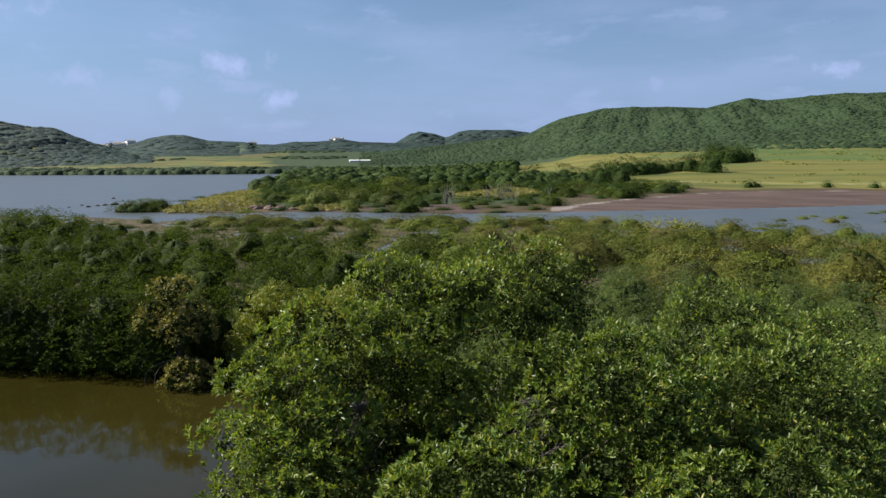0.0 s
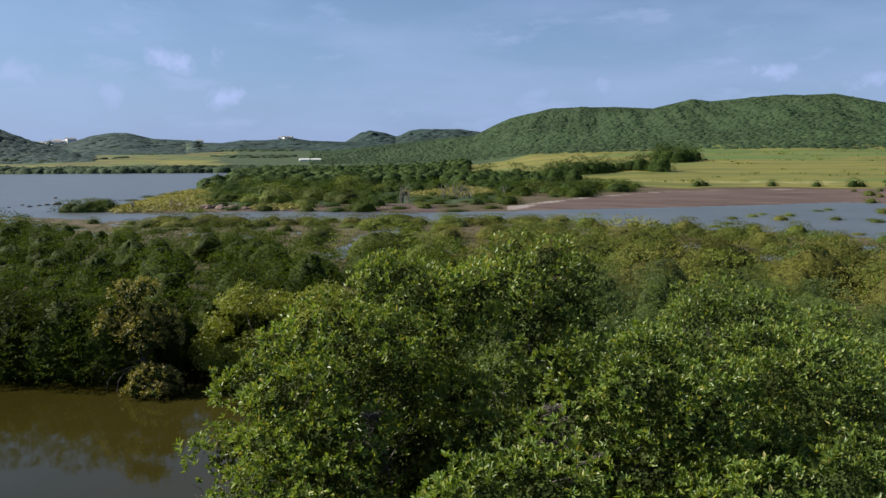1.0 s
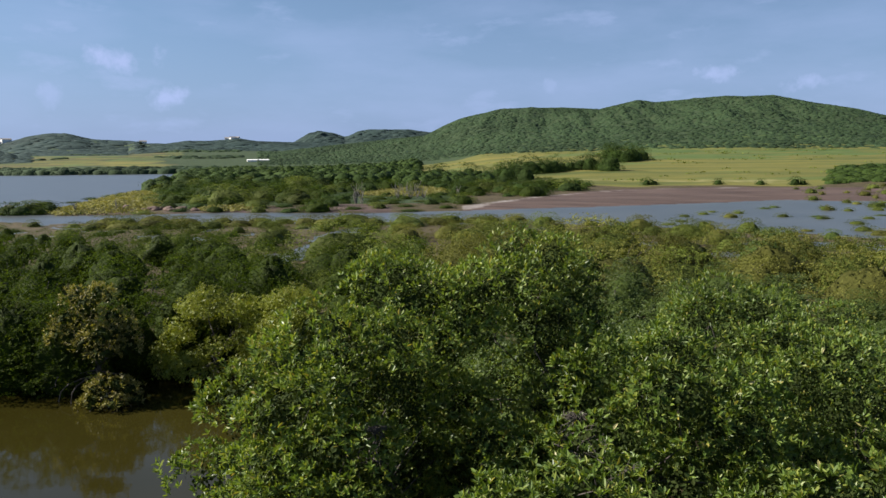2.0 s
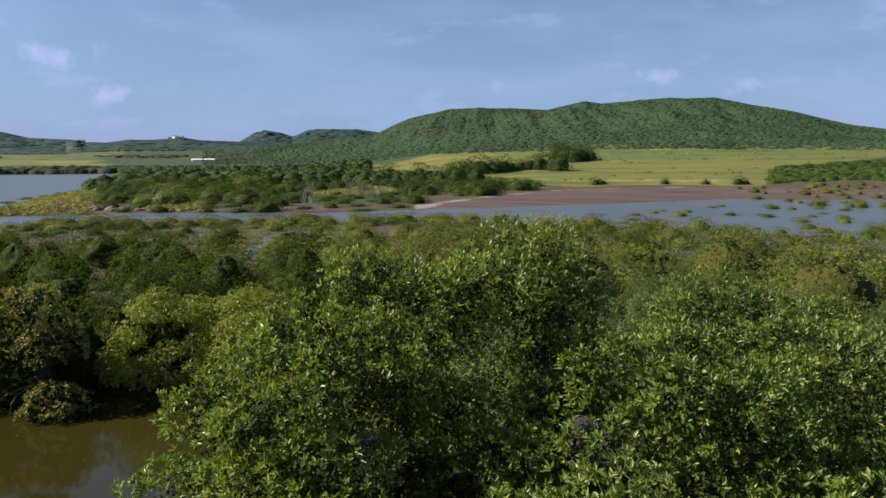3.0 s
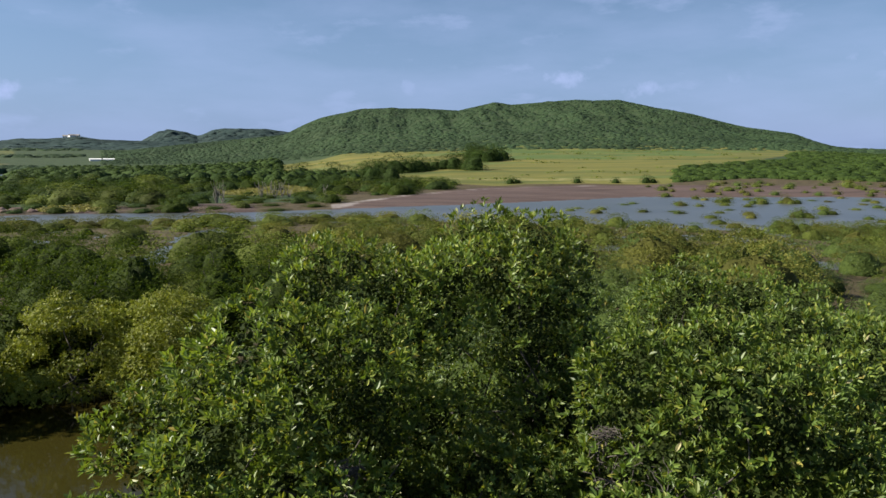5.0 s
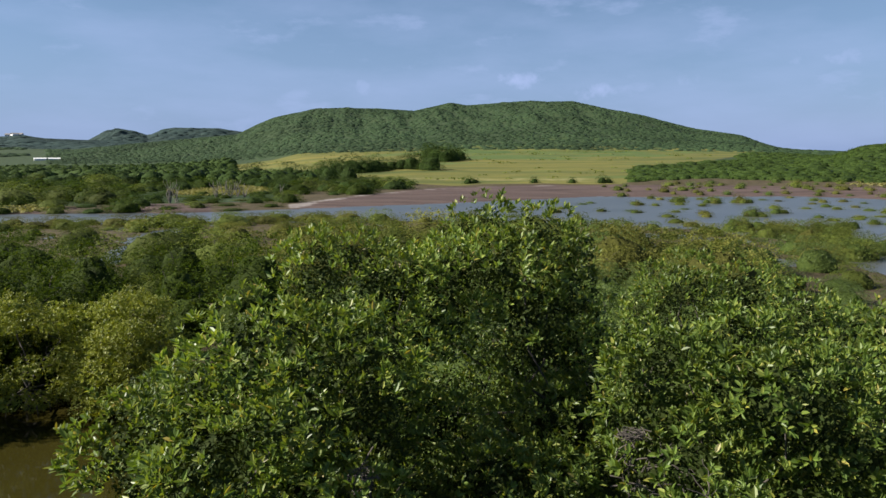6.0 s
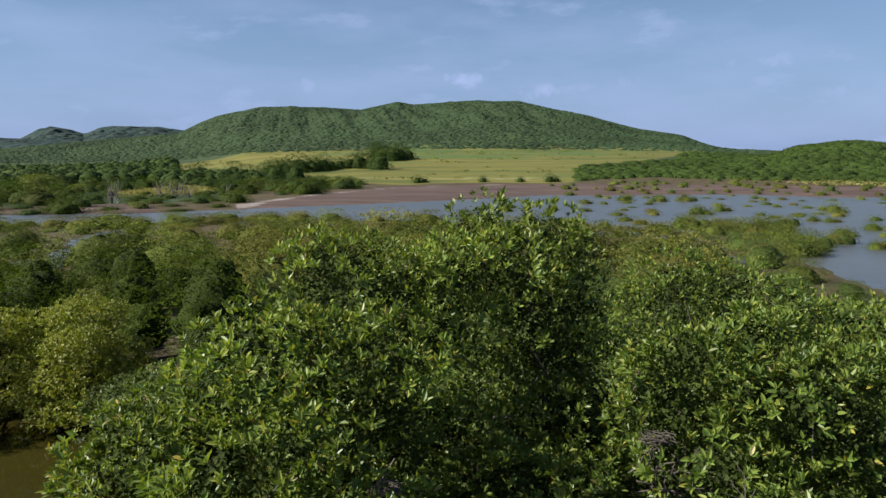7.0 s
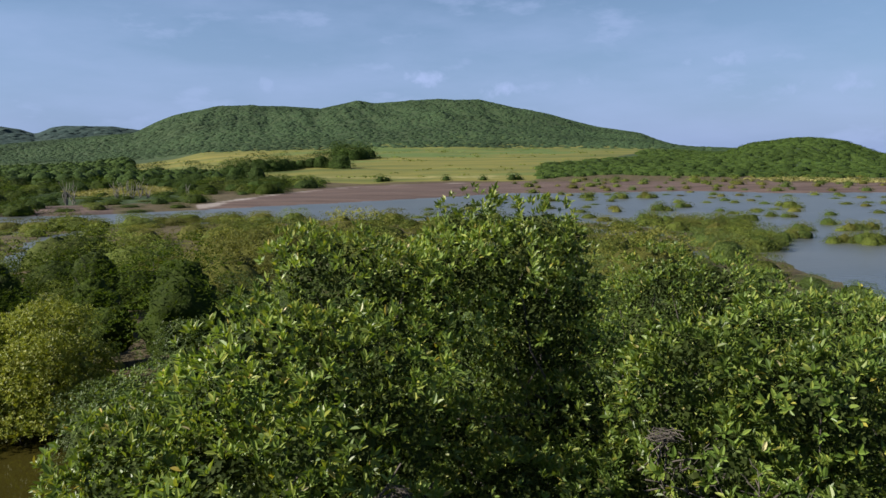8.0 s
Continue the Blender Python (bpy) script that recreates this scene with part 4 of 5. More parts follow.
green_flat = [kind_tree(176 + i, "mangrove_shrub", 2.3, 2.3, -0.1, 38, 0.42, LEAF_MOSS if i else LEAF_DARK, 0.12, 20, 4, "low dark green mangrove shrub on tidal mud", "shrub", "shrubs of the tidal flat", 0.06, 0, 3, spread=(40, 80), solid=0.9) for i in range(3)]
stand(rng, green_flat, [p for p in flat_spots[:298] if greener(*p)], flat_height, 1.3)
stand(rng, olive_fine, [p for p in flat_spots[:298] if p[1] < 74 and not greener(*p)], flat_height, 1.08)
stand(rng, olive, [p for p in flat_spots[:298] if p[1] >= 74 and not greener(*p)], flat_height, 1.25)
stand(rng, [copy_thing(k, Matrix.Identity(4)) for k in olive[:3]], scatter(rng, [(-72, 99), (-44, 106), (-12, 115), (-12, 122), (-44, 114), (-73, 109)], 3.6)[:70], lambda x, y: rng.uniform(0.45, 0.8), 2.0)

# low islets of shrub in the lagoon
rng = np.random.default_rng(51)
ISLETS = [(0, 118), (24, 108), (36, 98), (42, 86), (38, 76), (44, 66), (60, 60), (110, 90), (140, 140), (96, 160), (84, 172), (50, 172), (25, 150)]
low = [kind_tree(180 + i, "islet_shrub", 2.2, 1.75, -0.35, 24, 0.36, (LEAF_MOSS, LEAF_OLIVE, LEAF_MID, LEAF_MOSS)[i], 0.12, 20, 3, "low spreading mangrove shrub standing in open water", "shrub", "islets of the lagoon", 0.05, 0, 1, spread=(50, 84), solid=0.85) for i in range(4)]
# middle and width of the larger mounds
MOUNDS = [(39.8, 80, 5.2), (43.5, 81, 3.6), (49.8, 88, 3.4), (54.8, 86.5, 3.0), (57.8, 87.2, 2.6), (48.4, 75, 4.2), (45.8, 76.5, 3.0), (65.2, 91, 2.8), (61.8, 116, 2.0), (57.5, 106, 2.6), (70.8, 121, 4.5), (59.1, 104, 2.3), (91.5, 125, 2.4), (57.1, 93.5, 2.4),
          (48.2, 120.5, 4.2), (54.8, 126.5, 4.0), (44.3, 96.5, 5.0), (40.6, 95.5, 4.4), (46.5, 100, 3.6), (39, 148, 3.0), (32.8, 129, 2.3), (50.3, 157, 4.0), (61.3, 154, 5.0), (56, 153, 4.0), (36.5, 98, 4.4), (39.2, 90, 4.6), (42.5, 88.5, 3.6), (36.6, 84.5, 4.4), (37.5, 103, 4.0), (36, 78, 4.6), (35.4, 90.5, 4.4), (40.5, 99.5, 4.2), (43.8, 92.3, 3.8), (34.4, 72.5, 4.2), (47, 95.5, 3.4), (50.5, 101, 3.6), (37.8, 75.6, 3.6)]
clumps = {}
for x, y, wide in MOUNDS:  # each mound is a clump of shrubs of uneven height
    for i in range(2 + int(wide * 0.75)):
        a, k = rng.uniform(0, 6.2832), math.sqrt(rng.uniform(0, 1)) * (i > 0)
        clumps[x + math.cos(a) * k * wide * 0.5, y + math.sin(a) * k * wide * 0.38] = wide / 3.9 * rng.uniform(0.55, 1.0) * (1 - 0.35 * k) * np.interp(y, [82, 104], [1.2, 1.0])
stand(rng, low, list(clumps), lambda x, y: clumps[x, y], 0.95, (0.95, 1.05))
far_islets = scatter(rng, ISLETS, 4.6, lambda x, y: wobble(x + 30, y, 34) > 0.3 and (polar(x, y)[1] > 118 or x < 36) and all(math.hypot(x - m[0], y - m[1]) > m[2] for m in MOUNDS))
far_low = [kind_tree(186 + i, "islet_shrub", 2.2, 1.6, -0.35, 13, 0.44, (LEAF_MOSS, LEAF_OLIVE, LEAF_MID, LEAF_MOSS)[i], 0.17, 9, 3, "low spreading mangrove shrub standing in open water", "shrub", "islets of the lagoon", 0.05, 0, 1, spread=(55, 86), solid=0.88, core=10) for i in range(4)]
stand(rng, far_low, far_islets[:150], lambda x, y: rng.uniform(0.25, 0.7) * np.interp(polar(x, y)[1], [80, 110, 130], [1.2, 1.0, 0.85]), 1.25)

stand(rng, [kind_tree(190 + i, "marsh_shrub", 1.9, 1.3, -0.1, 14, 0.5, (LEAF_MOSS, LEAF_OLIVE, LEAF_MID)[i], 0.2, 8, 3, "brownish olive shrub on the clay margin of the lagoon", "shrub", "shrubs of the clay margin", 0.05, 0, 2, spread=(50, 85), solid=0.85) for i in range(3)],
      scatter(rng, [(45, 180), (86, 180), (98, 166), (126, 160), (170, 170), (190, 190), (150, 215), (110, 222), (70, 222), (50, 215)], 5.5, lambda x, y: wobble(x, y, 40) > -0.2)[:170], lambda x, y: rng.uniform(0.5, 1.1))

# scrub of the peninsula
rng = np.random.default_rng(61)
def at_polar(a, r):
    return CX + math.sin(radians(a)) * r, CY + math.cos(radians(a)) * r


def sector(a0, a1, r0, r1, n=12):
    out = [(CX + math.sin(radians(a)) * r0, CY + math.cos(radians(a)) * r0) for a in np.linspace(a0, a1, n)]
    return out + [(CX + math.sin(radians(a)) * r1, CY + math.cos(radians(a)) * r1) for a in np.linspace(a1, a0, n)]


def scrub_ok(x, y):
    a, r = polar(x, y)
    if inside(LAGOON, np.array([x]), np.array([y]))[0] > -1.5:
        return False
    if a < -32.3 + 0.9 * math.sin(r * 0.09) or math.hypot((a + 14) / 3.6, (r - 198) / 20) < 1.0 or math.hypot((a + 27) / 2, (r - 145) / 5) < 0.8:
        return rng.uniform() < 0.04
    return True


bush = [kind_tree(200 + i, "scrub_bush", 3.7, 3.2, -0.3, 34, 0.7, (LEAF_SCRUB, LEAF_DARK, LEAF_SCRUB, LEAF_MOSS, LEAF_DARK)[i], 0.27, 4.5, 3, "dark green coastal scrub bush on dry ground", "bush", "scrub of the peninsula", 0.12, 0, 1, spread=(66, 90), solid=0.86, core=12) for i in range(5)]
tip = [at_polar(a, r) for a, r in ((-40.8, 152), (-40.2, 155), (-39.7, 151), (-39.2, 156), (-41.6, 154), (-41.2, 160), (-40.6, 166), (-39.9, 172), (-39.3, 180), (-37.6, 190), (-36.4, 204), (-35.3, 218), (-34.4, 232), (-33.4, 246), (-32.6, 262))]
pen = scatter(rng, sector(-42, -9, 133, 240), 4.9, scrub_ok)
east = scatter(rng, sector(-9.5, -3.5, 172, 225), 4.6) + scatter(rng, sector(-3.5, 0, 196, 222), 4.6)
stand(rng, bush, east + tip + pen[:290 - len(east) - len(tip)], lambda x, y: rng.choice([0.35, 0.5, 0.7, 0.85, 1.0, 1.3]) * (0.5 if -18.5 < polar(x, y)[0] < -10 and polar(x, y)[1] < 190 else 1.0) * np.interp(polar(x, y)[0], [-42, -39.6, -38.4, -33, -30.6, -22, -18], [1.05, 0.95, 0.34, 0.4, 1.0, 1.0, 0.82]) * np.interp(inside(LAGOON, np.array([x]), np.array([y]))[0], [-16, -2], [1.0, 0.6]), 1.3)


row = [at_polar(a + rng.uniform(-0.15, 0.15), 286 + rng.uniform(-6, 6)) for a in np.arange(-7.5, 1.9, 0.62)] + [at_polar(a, r) for a, r in ((-9, 292), (-10.2, 285), (-8.4, 275), (-6, 262), (-4.6, 255), (-11.5, 296), (-12.8, 290))]
row += [at_polar(a, r) for a, r in ((4.4, 224), (4.9, 225), (12.2, 226), (14.4, 227), (14.9, 228), (9.4, 225), (-1.6, 226), (-2.5, 229), (-3.6, 232), (-0.7, 228))]
row += [at_polar(a, r) for a, r in ((1.5, 352), (1.9, 347), (2.3, 350), (2.7, 345), (3.1, 349), (3.5, 352), (3.9, 358), (2.1, 360), (2.9, 362), (3.6, 366), (1.6, 366))]
hedge = [kind_tree(220 + i, "field_bush", 2.9, 3.9, -0.3, 18, 0.95, LEAF_SCRUB, 0.26, 6, 3, "rounded dark green bush standing in the meadow", "bush", "bushes of the meadow", 0.12, 0, 2, spread=(66, 90), solid=0.86) for i in range(3)]
stand(rng, hedge, row, lambda x, y: rng.uniform(0.7, 1.15) * (2.0 if y > 340 else 1.8 if y > 260 else 0.62), 1.1)


def thicket(rng, name, spots, tall, wide, per, size, leaf, label, level=0.45, body=None, sides=6):
    """Far woods: many small crowns of leafy patches over uneven rounded bodies, all one mesh."""
    s = np.asarray(spots, float)
    n = len(s)
    z = np.maximum(height(s[:, 0], s[:, 1]), 0.0)
    grow = rng.uniform(0.55, 1.35, n)
    H, W = tall * grow * rng.uniform(0.8, 1.2, n), wide * grow
    out = []
    if per:
        up = rng.uniform(-0.05, 1, (n, per))
        a = rng.uniform(0, 6.2832, (n, per))
        d = np.stack([np.cos(a) * np.sqrt(1 - up ** 2), np.sin(a) * np.sqrt(1 - up ** 2), up], -1)
        p = np.stack([s[:, 0], s[:, 1], z + H * 0.35], -1)[:, None] + d * np.stack([W, W, H * 0.65], -1)[:, None] * rng.uniform(0.9, 1.08, (n, per, 1))
        nor = unit(d + rng.normal(0, 0.2, d.shape) + [0, 0, level]).reshape(-1, 3)
        ax = unit(np.cross(nor, rng.normal(size=nor.shape)))
        L = size * rng.uniform(0.7, 1.4, len(nor))
        out.append(leaves(p.reshape(-1, 3) - ax * L[:, None] * 0.5, ax, nor, L, L * rng.uniform(0.55, 0.95, len(L)), False))
    if body:
        a = np.arange(sides) * 2 * np.pi / sides
        prof = np.array([(1.0, -0.3), (0.74, 0.62), (0.0, 0.95)])
        k = rng.uniform(0.7, 1.25, (n, 3, sides))
        turn = rng.uniform(0, 6.2832, (n, 1, 1))
        rad = prof[None, :, :1] * k * W[:, None, None]
        gx, gy = (height(s[:, 0] + 6, s[:, 1]) - height(s[:, 0] - 6, s[:, 1])) / 12, (height(s[:, 0], s[:, 1] + 6) - height(s[:, 0], s[:, 1] - 6)) / 12
        dx, dy = np.cos(a + turn) * rad, np.sin(a + turn) * rad
        lie = z[:, None, None] + np.clip(gx, -0.8, 0.8)[:, None, None] * dx + np.clip(gy, -0.8, 0.8)[:, None, None] * dy  # crowns follow the slope
        v = np.stack([s[:, 0, None, None] + dx, s[:, 1, None, None] + dy, lie + (prof[:, 1:] * H[:, None, None]) * np.where(prof[:, 1:] < 0.9, k, 1.0)], -1).reshape(-1, 3)
        i, j = np.meshgrid(np.arange(2), np.arange(sides), indexing="ij")
        h = (j + 1) % sides
        q = np.stack([i * sides + j, i * sides + h, (i + 1) * sides + h, (i + 1) * sides + j], -1).reshape(-1, 4)
        out.insert(0, (v, (q[None] + (np.arange(n) * 3 * sides)[:, None, None]).reshape(-1, 4)))
    vq = joined(out)
    me = quick_mesh(name, *vq, [body or leaf, leaf])
    if body:
        solid = n * 2 * sides
        me.polygons.foreach_set("use_smooth", np.arange(len(vq[1])) < solid)
        me.polygons.foreach_set("material_index", (np.arange(len(vq[1])) >= solid).astype(np.int32))
    return tagged(new(name, me), label, "woods", kind="stuff")


def sow(rng, a0, a1, r0, r1, n, ok=None):
    a, r = rng.uniform(a0, a1, n), np.sqrt(rng.uniform(r0 ** 2, r1 ** 2, n))
    x, y = CX + np.sin(np.radians(a)) * r, CY + np.cos(np.radians(a)) * r
    keep = np.ones(n, bool) if ok is None else ok(a, r, x, y)
    return np.stack([x[keep], y[keep]], 1)


rng = np.random.default_rng(71)
thicket(rng, "peninsula_scrub", sow(rng, -33, -7, 240, 520, 3600, lambda a, r, x, y: (inside(LAGOON, x, y) < -3) & ((a < -13) | (r < np.interp(a, [-13, -7], [330, 255])))), 3.0, 3.2, 12, 0.8, LEAF_SCRUB, "dark green scrub covering the flat land behind the lagoon", body=MASS_SCRUB)
thicket(rng, "lakeside_trees", sow(rng, -54, -28, 555, 690, 9000, lambda a, r, x, y: (inside(LAGOON, x, y) < -1) & (inside(LAGOON, x, y) > -26)), 3.3, 6.5, 0, 1.6, MASS_HILL, "dark belt of trees along the far lake shore", body=MASS_HILL)
thicket(rng, "plain_hedges", sow(rng, -53, -24, 660, 1050, 7000, lambda a, r, x, y: ((a < -26.3) | (a > -23.7)) & (np.abs(((r + 25 * np.sin(a * 0.4)) % 190) - 60) < 4 + 17 * (a > -31)) & (wobble(x, y, 210) > -0.25)), 1.5, 5.0, 0, 2.0, MASS_HILL, "hedges and trees between far fields", body=MASS_HILL)
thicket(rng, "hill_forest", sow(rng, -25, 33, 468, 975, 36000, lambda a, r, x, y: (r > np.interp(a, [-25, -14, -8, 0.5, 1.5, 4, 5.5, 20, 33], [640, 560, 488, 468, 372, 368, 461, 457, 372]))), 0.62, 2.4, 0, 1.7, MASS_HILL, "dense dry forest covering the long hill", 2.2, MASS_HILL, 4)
thicket(rng, "east_forest", sow(rng, 16.5, 48, 228, 445, 6000, lambda a, r, x, y: (r > np.interp(a, [16.5, 22, 28, 33, 40, 48], [232, 246, 240, 238, 250, 262])) & ((a > 24) | (r < 300 + (a - 17) * 8))), 0.95, 2.2, 20, 0.5, LEAF_WOODS, "green woods on the low hill beyond the flat", 0.8, MASS_WOODS)
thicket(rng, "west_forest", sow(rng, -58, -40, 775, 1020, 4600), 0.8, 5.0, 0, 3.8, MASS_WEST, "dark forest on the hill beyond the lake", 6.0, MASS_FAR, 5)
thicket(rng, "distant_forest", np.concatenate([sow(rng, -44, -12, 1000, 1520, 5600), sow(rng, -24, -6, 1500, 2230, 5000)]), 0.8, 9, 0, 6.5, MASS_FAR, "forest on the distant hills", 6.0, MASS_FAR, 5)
thicket(rng, "meadow_tufts", sow(rng, -12, 24, 226, 475, 2600, lambda a, r, x, y: (wobble(x * 0.3, y * 1.7, 67) + 0.6 * wobble(x * 0.5, y, 23) + rng.normal(0, 0.3, len(a)) > 0.75) & (a < np.interp(r, [230, 300, 480], [15, 19, 25])) & (r > np.interp(a, [-12, -4, 3], [400, 300, 226]))), 0.55, 2.2, 9, 0.7, LEAF_MOSS, "tufts and low weeds in the meadow")

# dry grass on the spit, by the old stumps and along the shores
def dry_spots(a, r, x, y):
    d = np.minimum.reduce([np.hypot((a + 36.5) / 5.5, (r - 190) / 60), np.hypot((a + 14) / 3.6, (r - 196) / 24), np.hypot((a + 27) / 2, (r - 145) / 5), np.hypot((a - 38) / 7, (r - 232) / 8)])
    return (d < 1) & (inside(LAGOON, x, y) < -1)


thicket(rng, "dry_grass", np.concatenate([sow(rng, -42, -9, 138, 245, 14000, dry_spots), sow(rng, 30, 46, 222, 242, 900, dry_spots)]), 0.5, 0.8, 10, 0.42, LEAF_STRAW, "straw-yellow dry grass on low banks")


# ---- buildings far off ----
def box(x0, x1, y0, y1, z0, z1):
    v = [(x, y, z) for z in (z0, z1) for y in (y0, y1) for x in (x0, x1)]
    return np.array(v, float), np.array([(0, 2, 3, 1), (4, 5, 7, 6), (0, 1, 5, 4), (2, 6, 7, 3), (0, 4, 6, 2), (1, 3, 7, 5)])


def gable(x0, x1, y0, y1, z, rise, lip=0.4):
    """A pitched roof slab with an overhang, ridge along x."""
    ym, t = (y0 + y1) / 2, 0.18
    prof = [(y0 - lip, z - 0.1), (ym, z + rise), (y1 + lip, z - 0.1), (y1 + lip, z - 0.1 + t), (ym, z + rise + t), (y0 - lip, z - 0.1 + t)]
    v = np.array([(x, y, h) for x in (x0 - lip, x1 + lip) for y, h in prof], float)
    q = [(i, (i + 1) % 6, 6 + (i + 1) % 6, 6 + i) for i in range(6)] + [(0, 5, 4, 1), (1, 4, 3, 2), (6, 7, 10, 11), (7, 8, 9, 10)]
    return v, np.array(q)


def house(name, a, r, long, deep, tall, rise, turn, label, roof_mat, group="", bays=3):
    x, y = at_polar(a, r)
    ob = root(name, x, y, ground_z(x, y) - 0.1, label, "house", group)
    ob.rotation_euler = (0, 0, radians(turn - a))
    h = long / 2
    part("wall", box(-h, h, -deep / 2, deep / 2, -1.0, tall), WHITE_PAINT, ob)
    part("roof", gable(-h, h, -deep / 2, deep / 2, tall, rise), roof_mat, ob)
    for i in range(bays):
        cx = -h + long * (i + 0.5) / bays
        if i == bays // 2:
            part("door", box(cx - 0.5, cx + 0.5, -deep / 2 - 0.05, -deep / 2 + 0.1, 0.1, 2.1), DARK_GLASS, ob)
        else:
            part("window", box(cx - 0.6, cx + 0.6, -deep / 2 - 0.04, -deep / 2 + 0.1, 1.0, 2.2), DARK_GLASS, ob)
    return ob


house("farm_shed", -25.0, 705, 19, 7, 1.3, 0.6, 4, "long low white shed at the foot of the hills", WHITE_PAINT, bays=1)
rng = np.random.default_rng(81)
for a, r in ((-27.1, 1440), (-26.5, 1460), (-26.75, 1425), (-32.9, 1385)):
    house("house", a, r, 11, 8, 3.2, 2.0, rng.uniform(-30, 30), "small white house on a wooded hillside", ROOF, "hillside houses")
for a in (-43.5, -43.2, -42.95, -42.6, -42.35, -42.1, -41.7, -41.3):
    house("house", a + rng.uniform(-0.05, 0.05), 1385 + rng.uniform(-8, 8), rng.uniform(10, 16), 9, rng.uniform(3.5, 6), 1.8, rng.uniform(-40, 40), "pale house of a hilltop village", ROOF, "village houses")


# ---- rocks, stumps, nests, sprays ----
def rock(name, x, y, z, size, mat, label, group):
    bm = bmesh.new()
    bmesh.ops.create_icosphere(bm, subdivisions=2, radius=1.0)
    k = Vector((x, y, size))
    for v in bm.verts:
        v.co *= 1 + 0.35 * noise.noise(v.co * 1.3 + k)
        v.co.x, v.co.y, v.co.z = v.co.x * size, v.co.y * size * 0.75, v.co.z * size * 0.5
    me = bpy.data.meshes.new(name)
    bm.to_mesh(me)
    bm.free()
    me.materials.append(mat)
    ob = new(name, me)
    ob.matrix_basis = pose(x, y, z, 0, 0, x * 37 % 360)
    return tagged(ob, label, "rock", group)


for x, y, s_ in ((-125.1, 142.7, 1.3), (-125.6, 140.5, 0.9), (-123.6, 145, 1.2), (-125.8, 138.4, 0.8), (-124.5, 134.6, 0.7), (-131, 139.3, 0.6), (-146.5, 165.8, 0.9), (-127.3, 132, 0.5), (-121.5, 143.5, 1.0)):
    rock("rock", x, y, 0.02, s_ * 0.8, ROCK, "dark wet rock breaking the lake's surface", "rocks in the lake")
EARTH = paint("red_earth", (0.075, 0.045, 0.036), (0.14, 0.09, 0.07), rough=0.9, scale=1.2)
rng = np.random.default_rng(91)
for i in range(16):
    x, y = -80 + rng.normal(0, 4.5), 133.5 + rng.normal(0, 1.2)
    rock("boulder", x, y, ground_z(x, y) + 0.1, rng.uniform(0.5, 1.3), EARTH, "reddish-brown boulder of a tumbled bank", "boulders on the bank")


def stump(rng, x, y, tall, stems):
    ob = root("dead_tree", x, y, ground_z(x, y), "bleached bare dead tree standing in scrub", "dead tree", "bleached dead trees")
    for i in range(stems):
        a = i * 6.2832 / stems + rng.uniform(-0.5, 0.5)
        lean = rng.uniform(0.15, 0.45) * tall
        end = np.array([math.cos(a) * lean, math.sin(a) * lean, tall * rng.uniform(0.7, 1.1)])
        part("stem", tube(bend(rng, (0, 0, -0.3), end, 6, 0.06), 0.13, 0.03, 6), BARK_PALE, ob, smooth=True)
    return ob


for a, r, tall, stems in ((-17.6, 151, 4.2, 6), (-17.2, 153, 3.4, 4), (-14.4, 166, 3.6, 5), (-13.9, 168, 3.8, 4), (-13.4, 167, 3.5, 5), (-12.9, 169, 3.9, 4), (-12.4, 168, 3.2, 4), (-9.7, 171, 3.0, 3), (-37.5, 152, 2.2, 3), (-34.8, 150, 2.0, 3)):
    stump(rng, *at_polar(a, r), tall, stems)

# stick nests in the pockets of the crowns
def nest(rng, x, y, z):
    ob = root("nest", x, y, z, "untidy bird nest of dry grey twigs among mangrove branches", "nest", "nests of the colony")
    for name, n, r0, r1, z0, z1 in (("twig_floor", 24, 0.0, 0.08, -0.05, -0.01), ("twig_rim", 50, 0.07, 0.15, -0.03, 0.05)):
        twigs = []
        for _ in range(n):
            a, r, turn = rng.uniform(0, 6.2832), rng.uniform(r0, r1), rng.normal(0, 0.45)
            mid, way, half = np.array([math.cos(a) * r, math.sin(a) * r, rng.uniform(z0, z1)]), np.array([-math.sin(a + turn), math.cos(a + turn), rng.normal(0, 0.18)]), rng.uniform(0.05, 0.12)
            twigs.append(tube(bend(rng, mid - way * half, mid + way * half, 3, 0.12), 0.006, 0.003, 4))
        tagged(part(name, joined(twigs), BARK, ob), kind="stuff")
    for _ in range(4):
        a = rng.uniform(0, 6.2832)
        part("branch", tube(bend(rng, (0, 0, -0.06), (math.cos(a) * 0.3, math.sin(a) * 0.3, -0.2 - rng.uniform(0, 0.2)), 5, 0.15), 0.008, 0.012, 5), BARK, ob, smooth=True)
    return ob


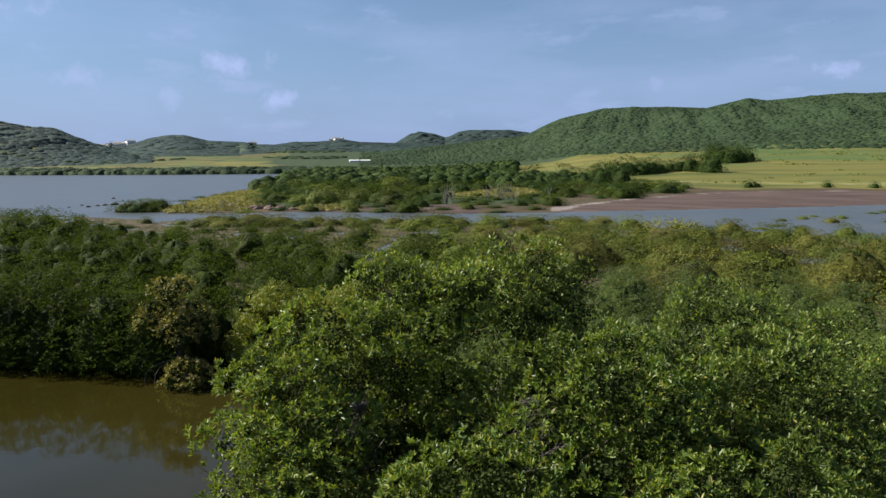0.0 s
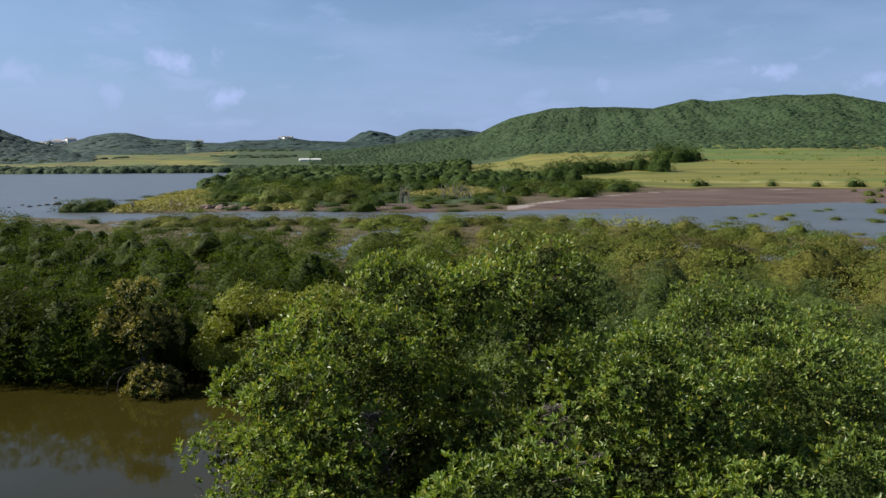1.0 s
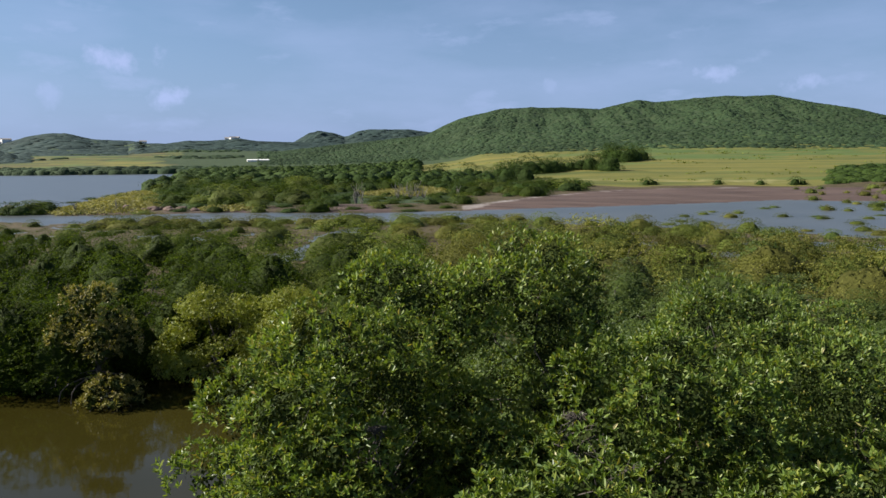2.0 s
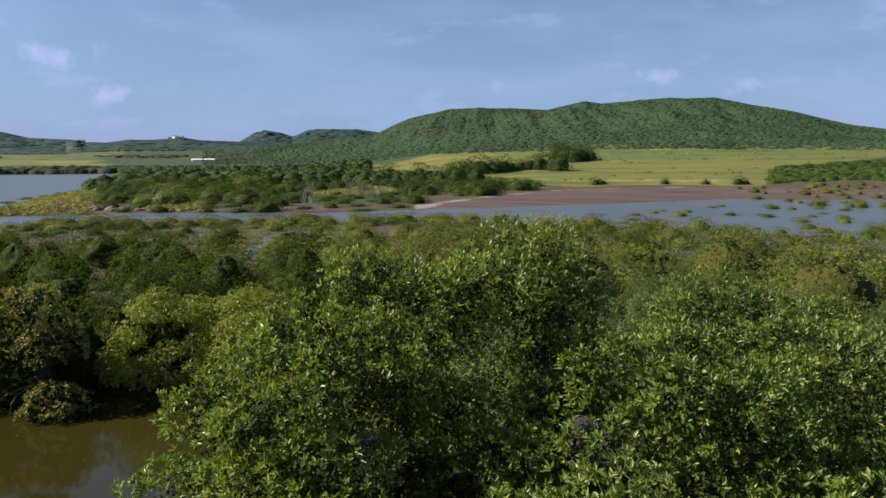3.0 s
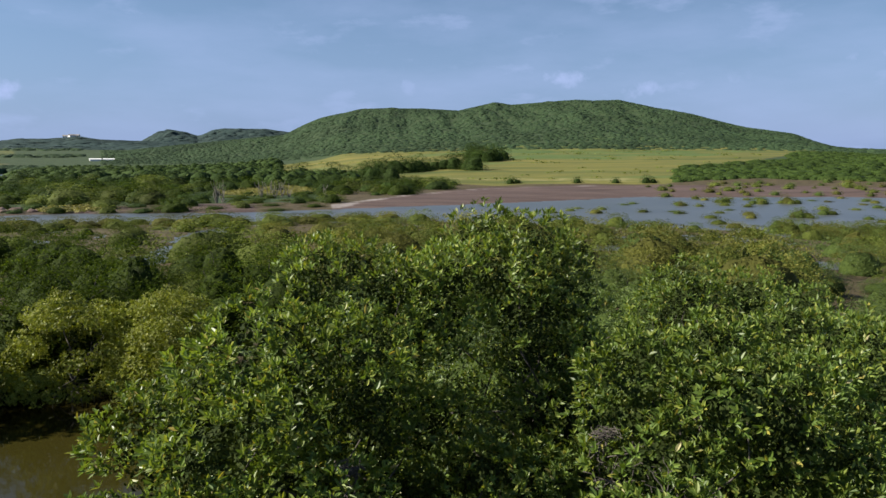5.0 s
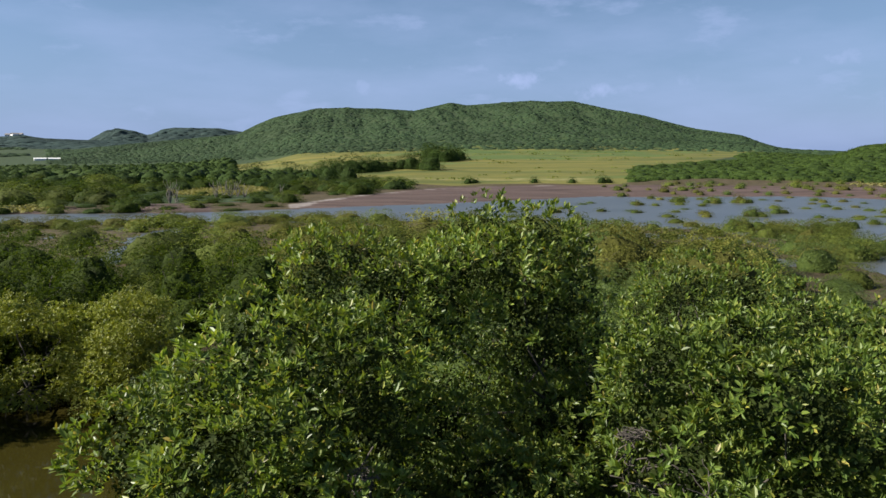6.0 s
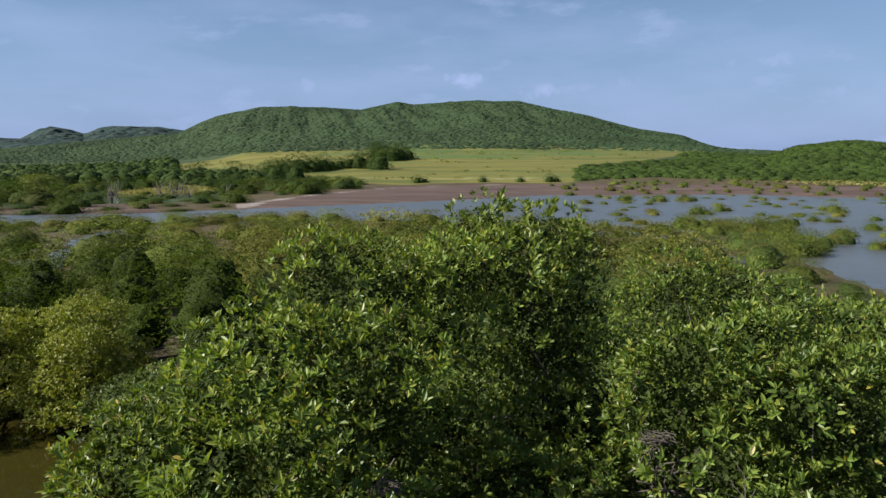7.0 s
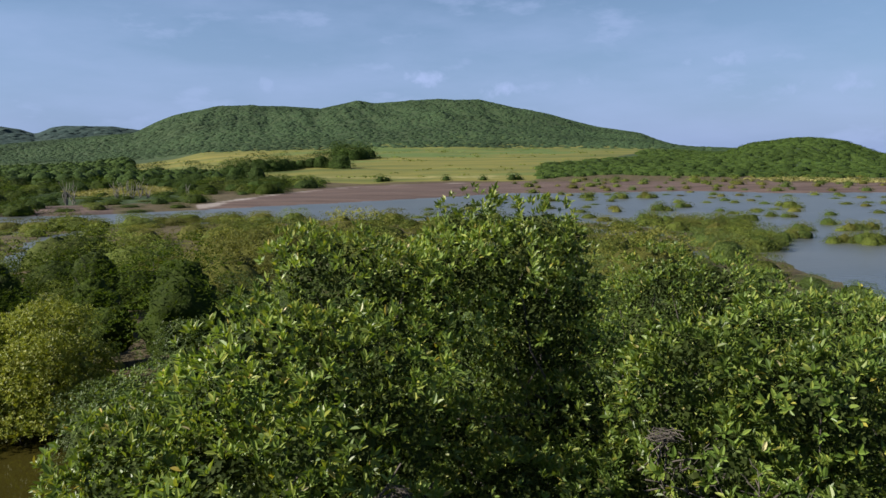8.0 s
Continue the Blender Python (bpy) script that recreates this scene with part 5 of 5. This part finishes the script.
def bare_tangle(rng, tree, at, n=8):
    """Leafless crooked branches in a pocket of a crown, forking into twigs."""
    base = np.array(at) - np.array(tree.matrix_basis.translation) - [0, 0, 0.3]
    for _ in range(n):
        a, tilt, long = rng.uniform(0, 6.2832), rng.uniform(-0.25, 0.8), rng.uniform(0.3, 0.6)
        way = np.array([math.cos(a) * math.cos(tilt), math.sin(a) * math.cos(tilt), math.sin(tilt)])
        line = bend(rng, base + rng.normal(0, 0.12, 3) - [0, 0, 0.2], base + way * long - [0, 0, 0.1], 6, 0.1)
        twigs = [tube(line, 0.009, 0.004, 5)]
        for k in (2, 3, 4):
            twigs.append(tube(bend(rng, line[k], line[k] + unit(way + rng.normal(0, 0.7, 3)) * rng.uniform(0.12, 0.28), 4, 0.12), 0.006, 0.003, 4))
        part("branch", joined(twigs), BARK, tree, smooth=True)


rng = np.random.default_rng(93)
GROWN = {tag_: tree for tag_, _, _, tree in COLONY}
for tag_, at in (("front", (-1.5, 16.9, 5.8)), ("right", (-1.85, 18.15, 5.75)), ("left", (-4.8, 17.65, 5.45)), ("left", (-6.4, 17.2, 4.4)), ("pondside", (-8.1, 18.2, 3.7))):
    bare_tangle(rng, GROWN[tag_], at)

rng = np.random.default_rng(91)
for x, y, z in ((-1.86, 18.35, 5.66), (-4.84, 17.86, 5.45)):
    nest(rng, x, y, z)

# the leaf sprays that stand out singly on the nearest trees, each a part of its tree
rng = np.random.default_rng(95)
sprays = []
for i in range(12):
    v, q = rosettes(rng, np.zeros((1, 3)), np.array([[0, 0, 1.0]]), 8, 0.112, True, (25, 70))
    sprays.append(quick_mesh("leaf_spray", v, q, [LEAF_DEEP if i < 6 else LEAF_NEAR]))
for tag_, lobes, foot, tree in COLONY:
    if tag_ not in ("left", "right", "front", "southeast", "knob"):
        continue
    P, N = lobe_points(rng, lobes, 1.2, 0.1, (1.02, 1.12))
    pick = rng.permutation(len(P))[:60]
    for i in pick:
        ob = new("leaf_spray", sprays[int(rng.integers(6)) + (0 if tag_ in DEEP else 6)])
        ob.parent = tree
        ob.matrix_basis = Matrix.Translation(P[i]) @ Vector(N[i]).to_track_quat("Z", "Y").to_matrix().to_4x4()
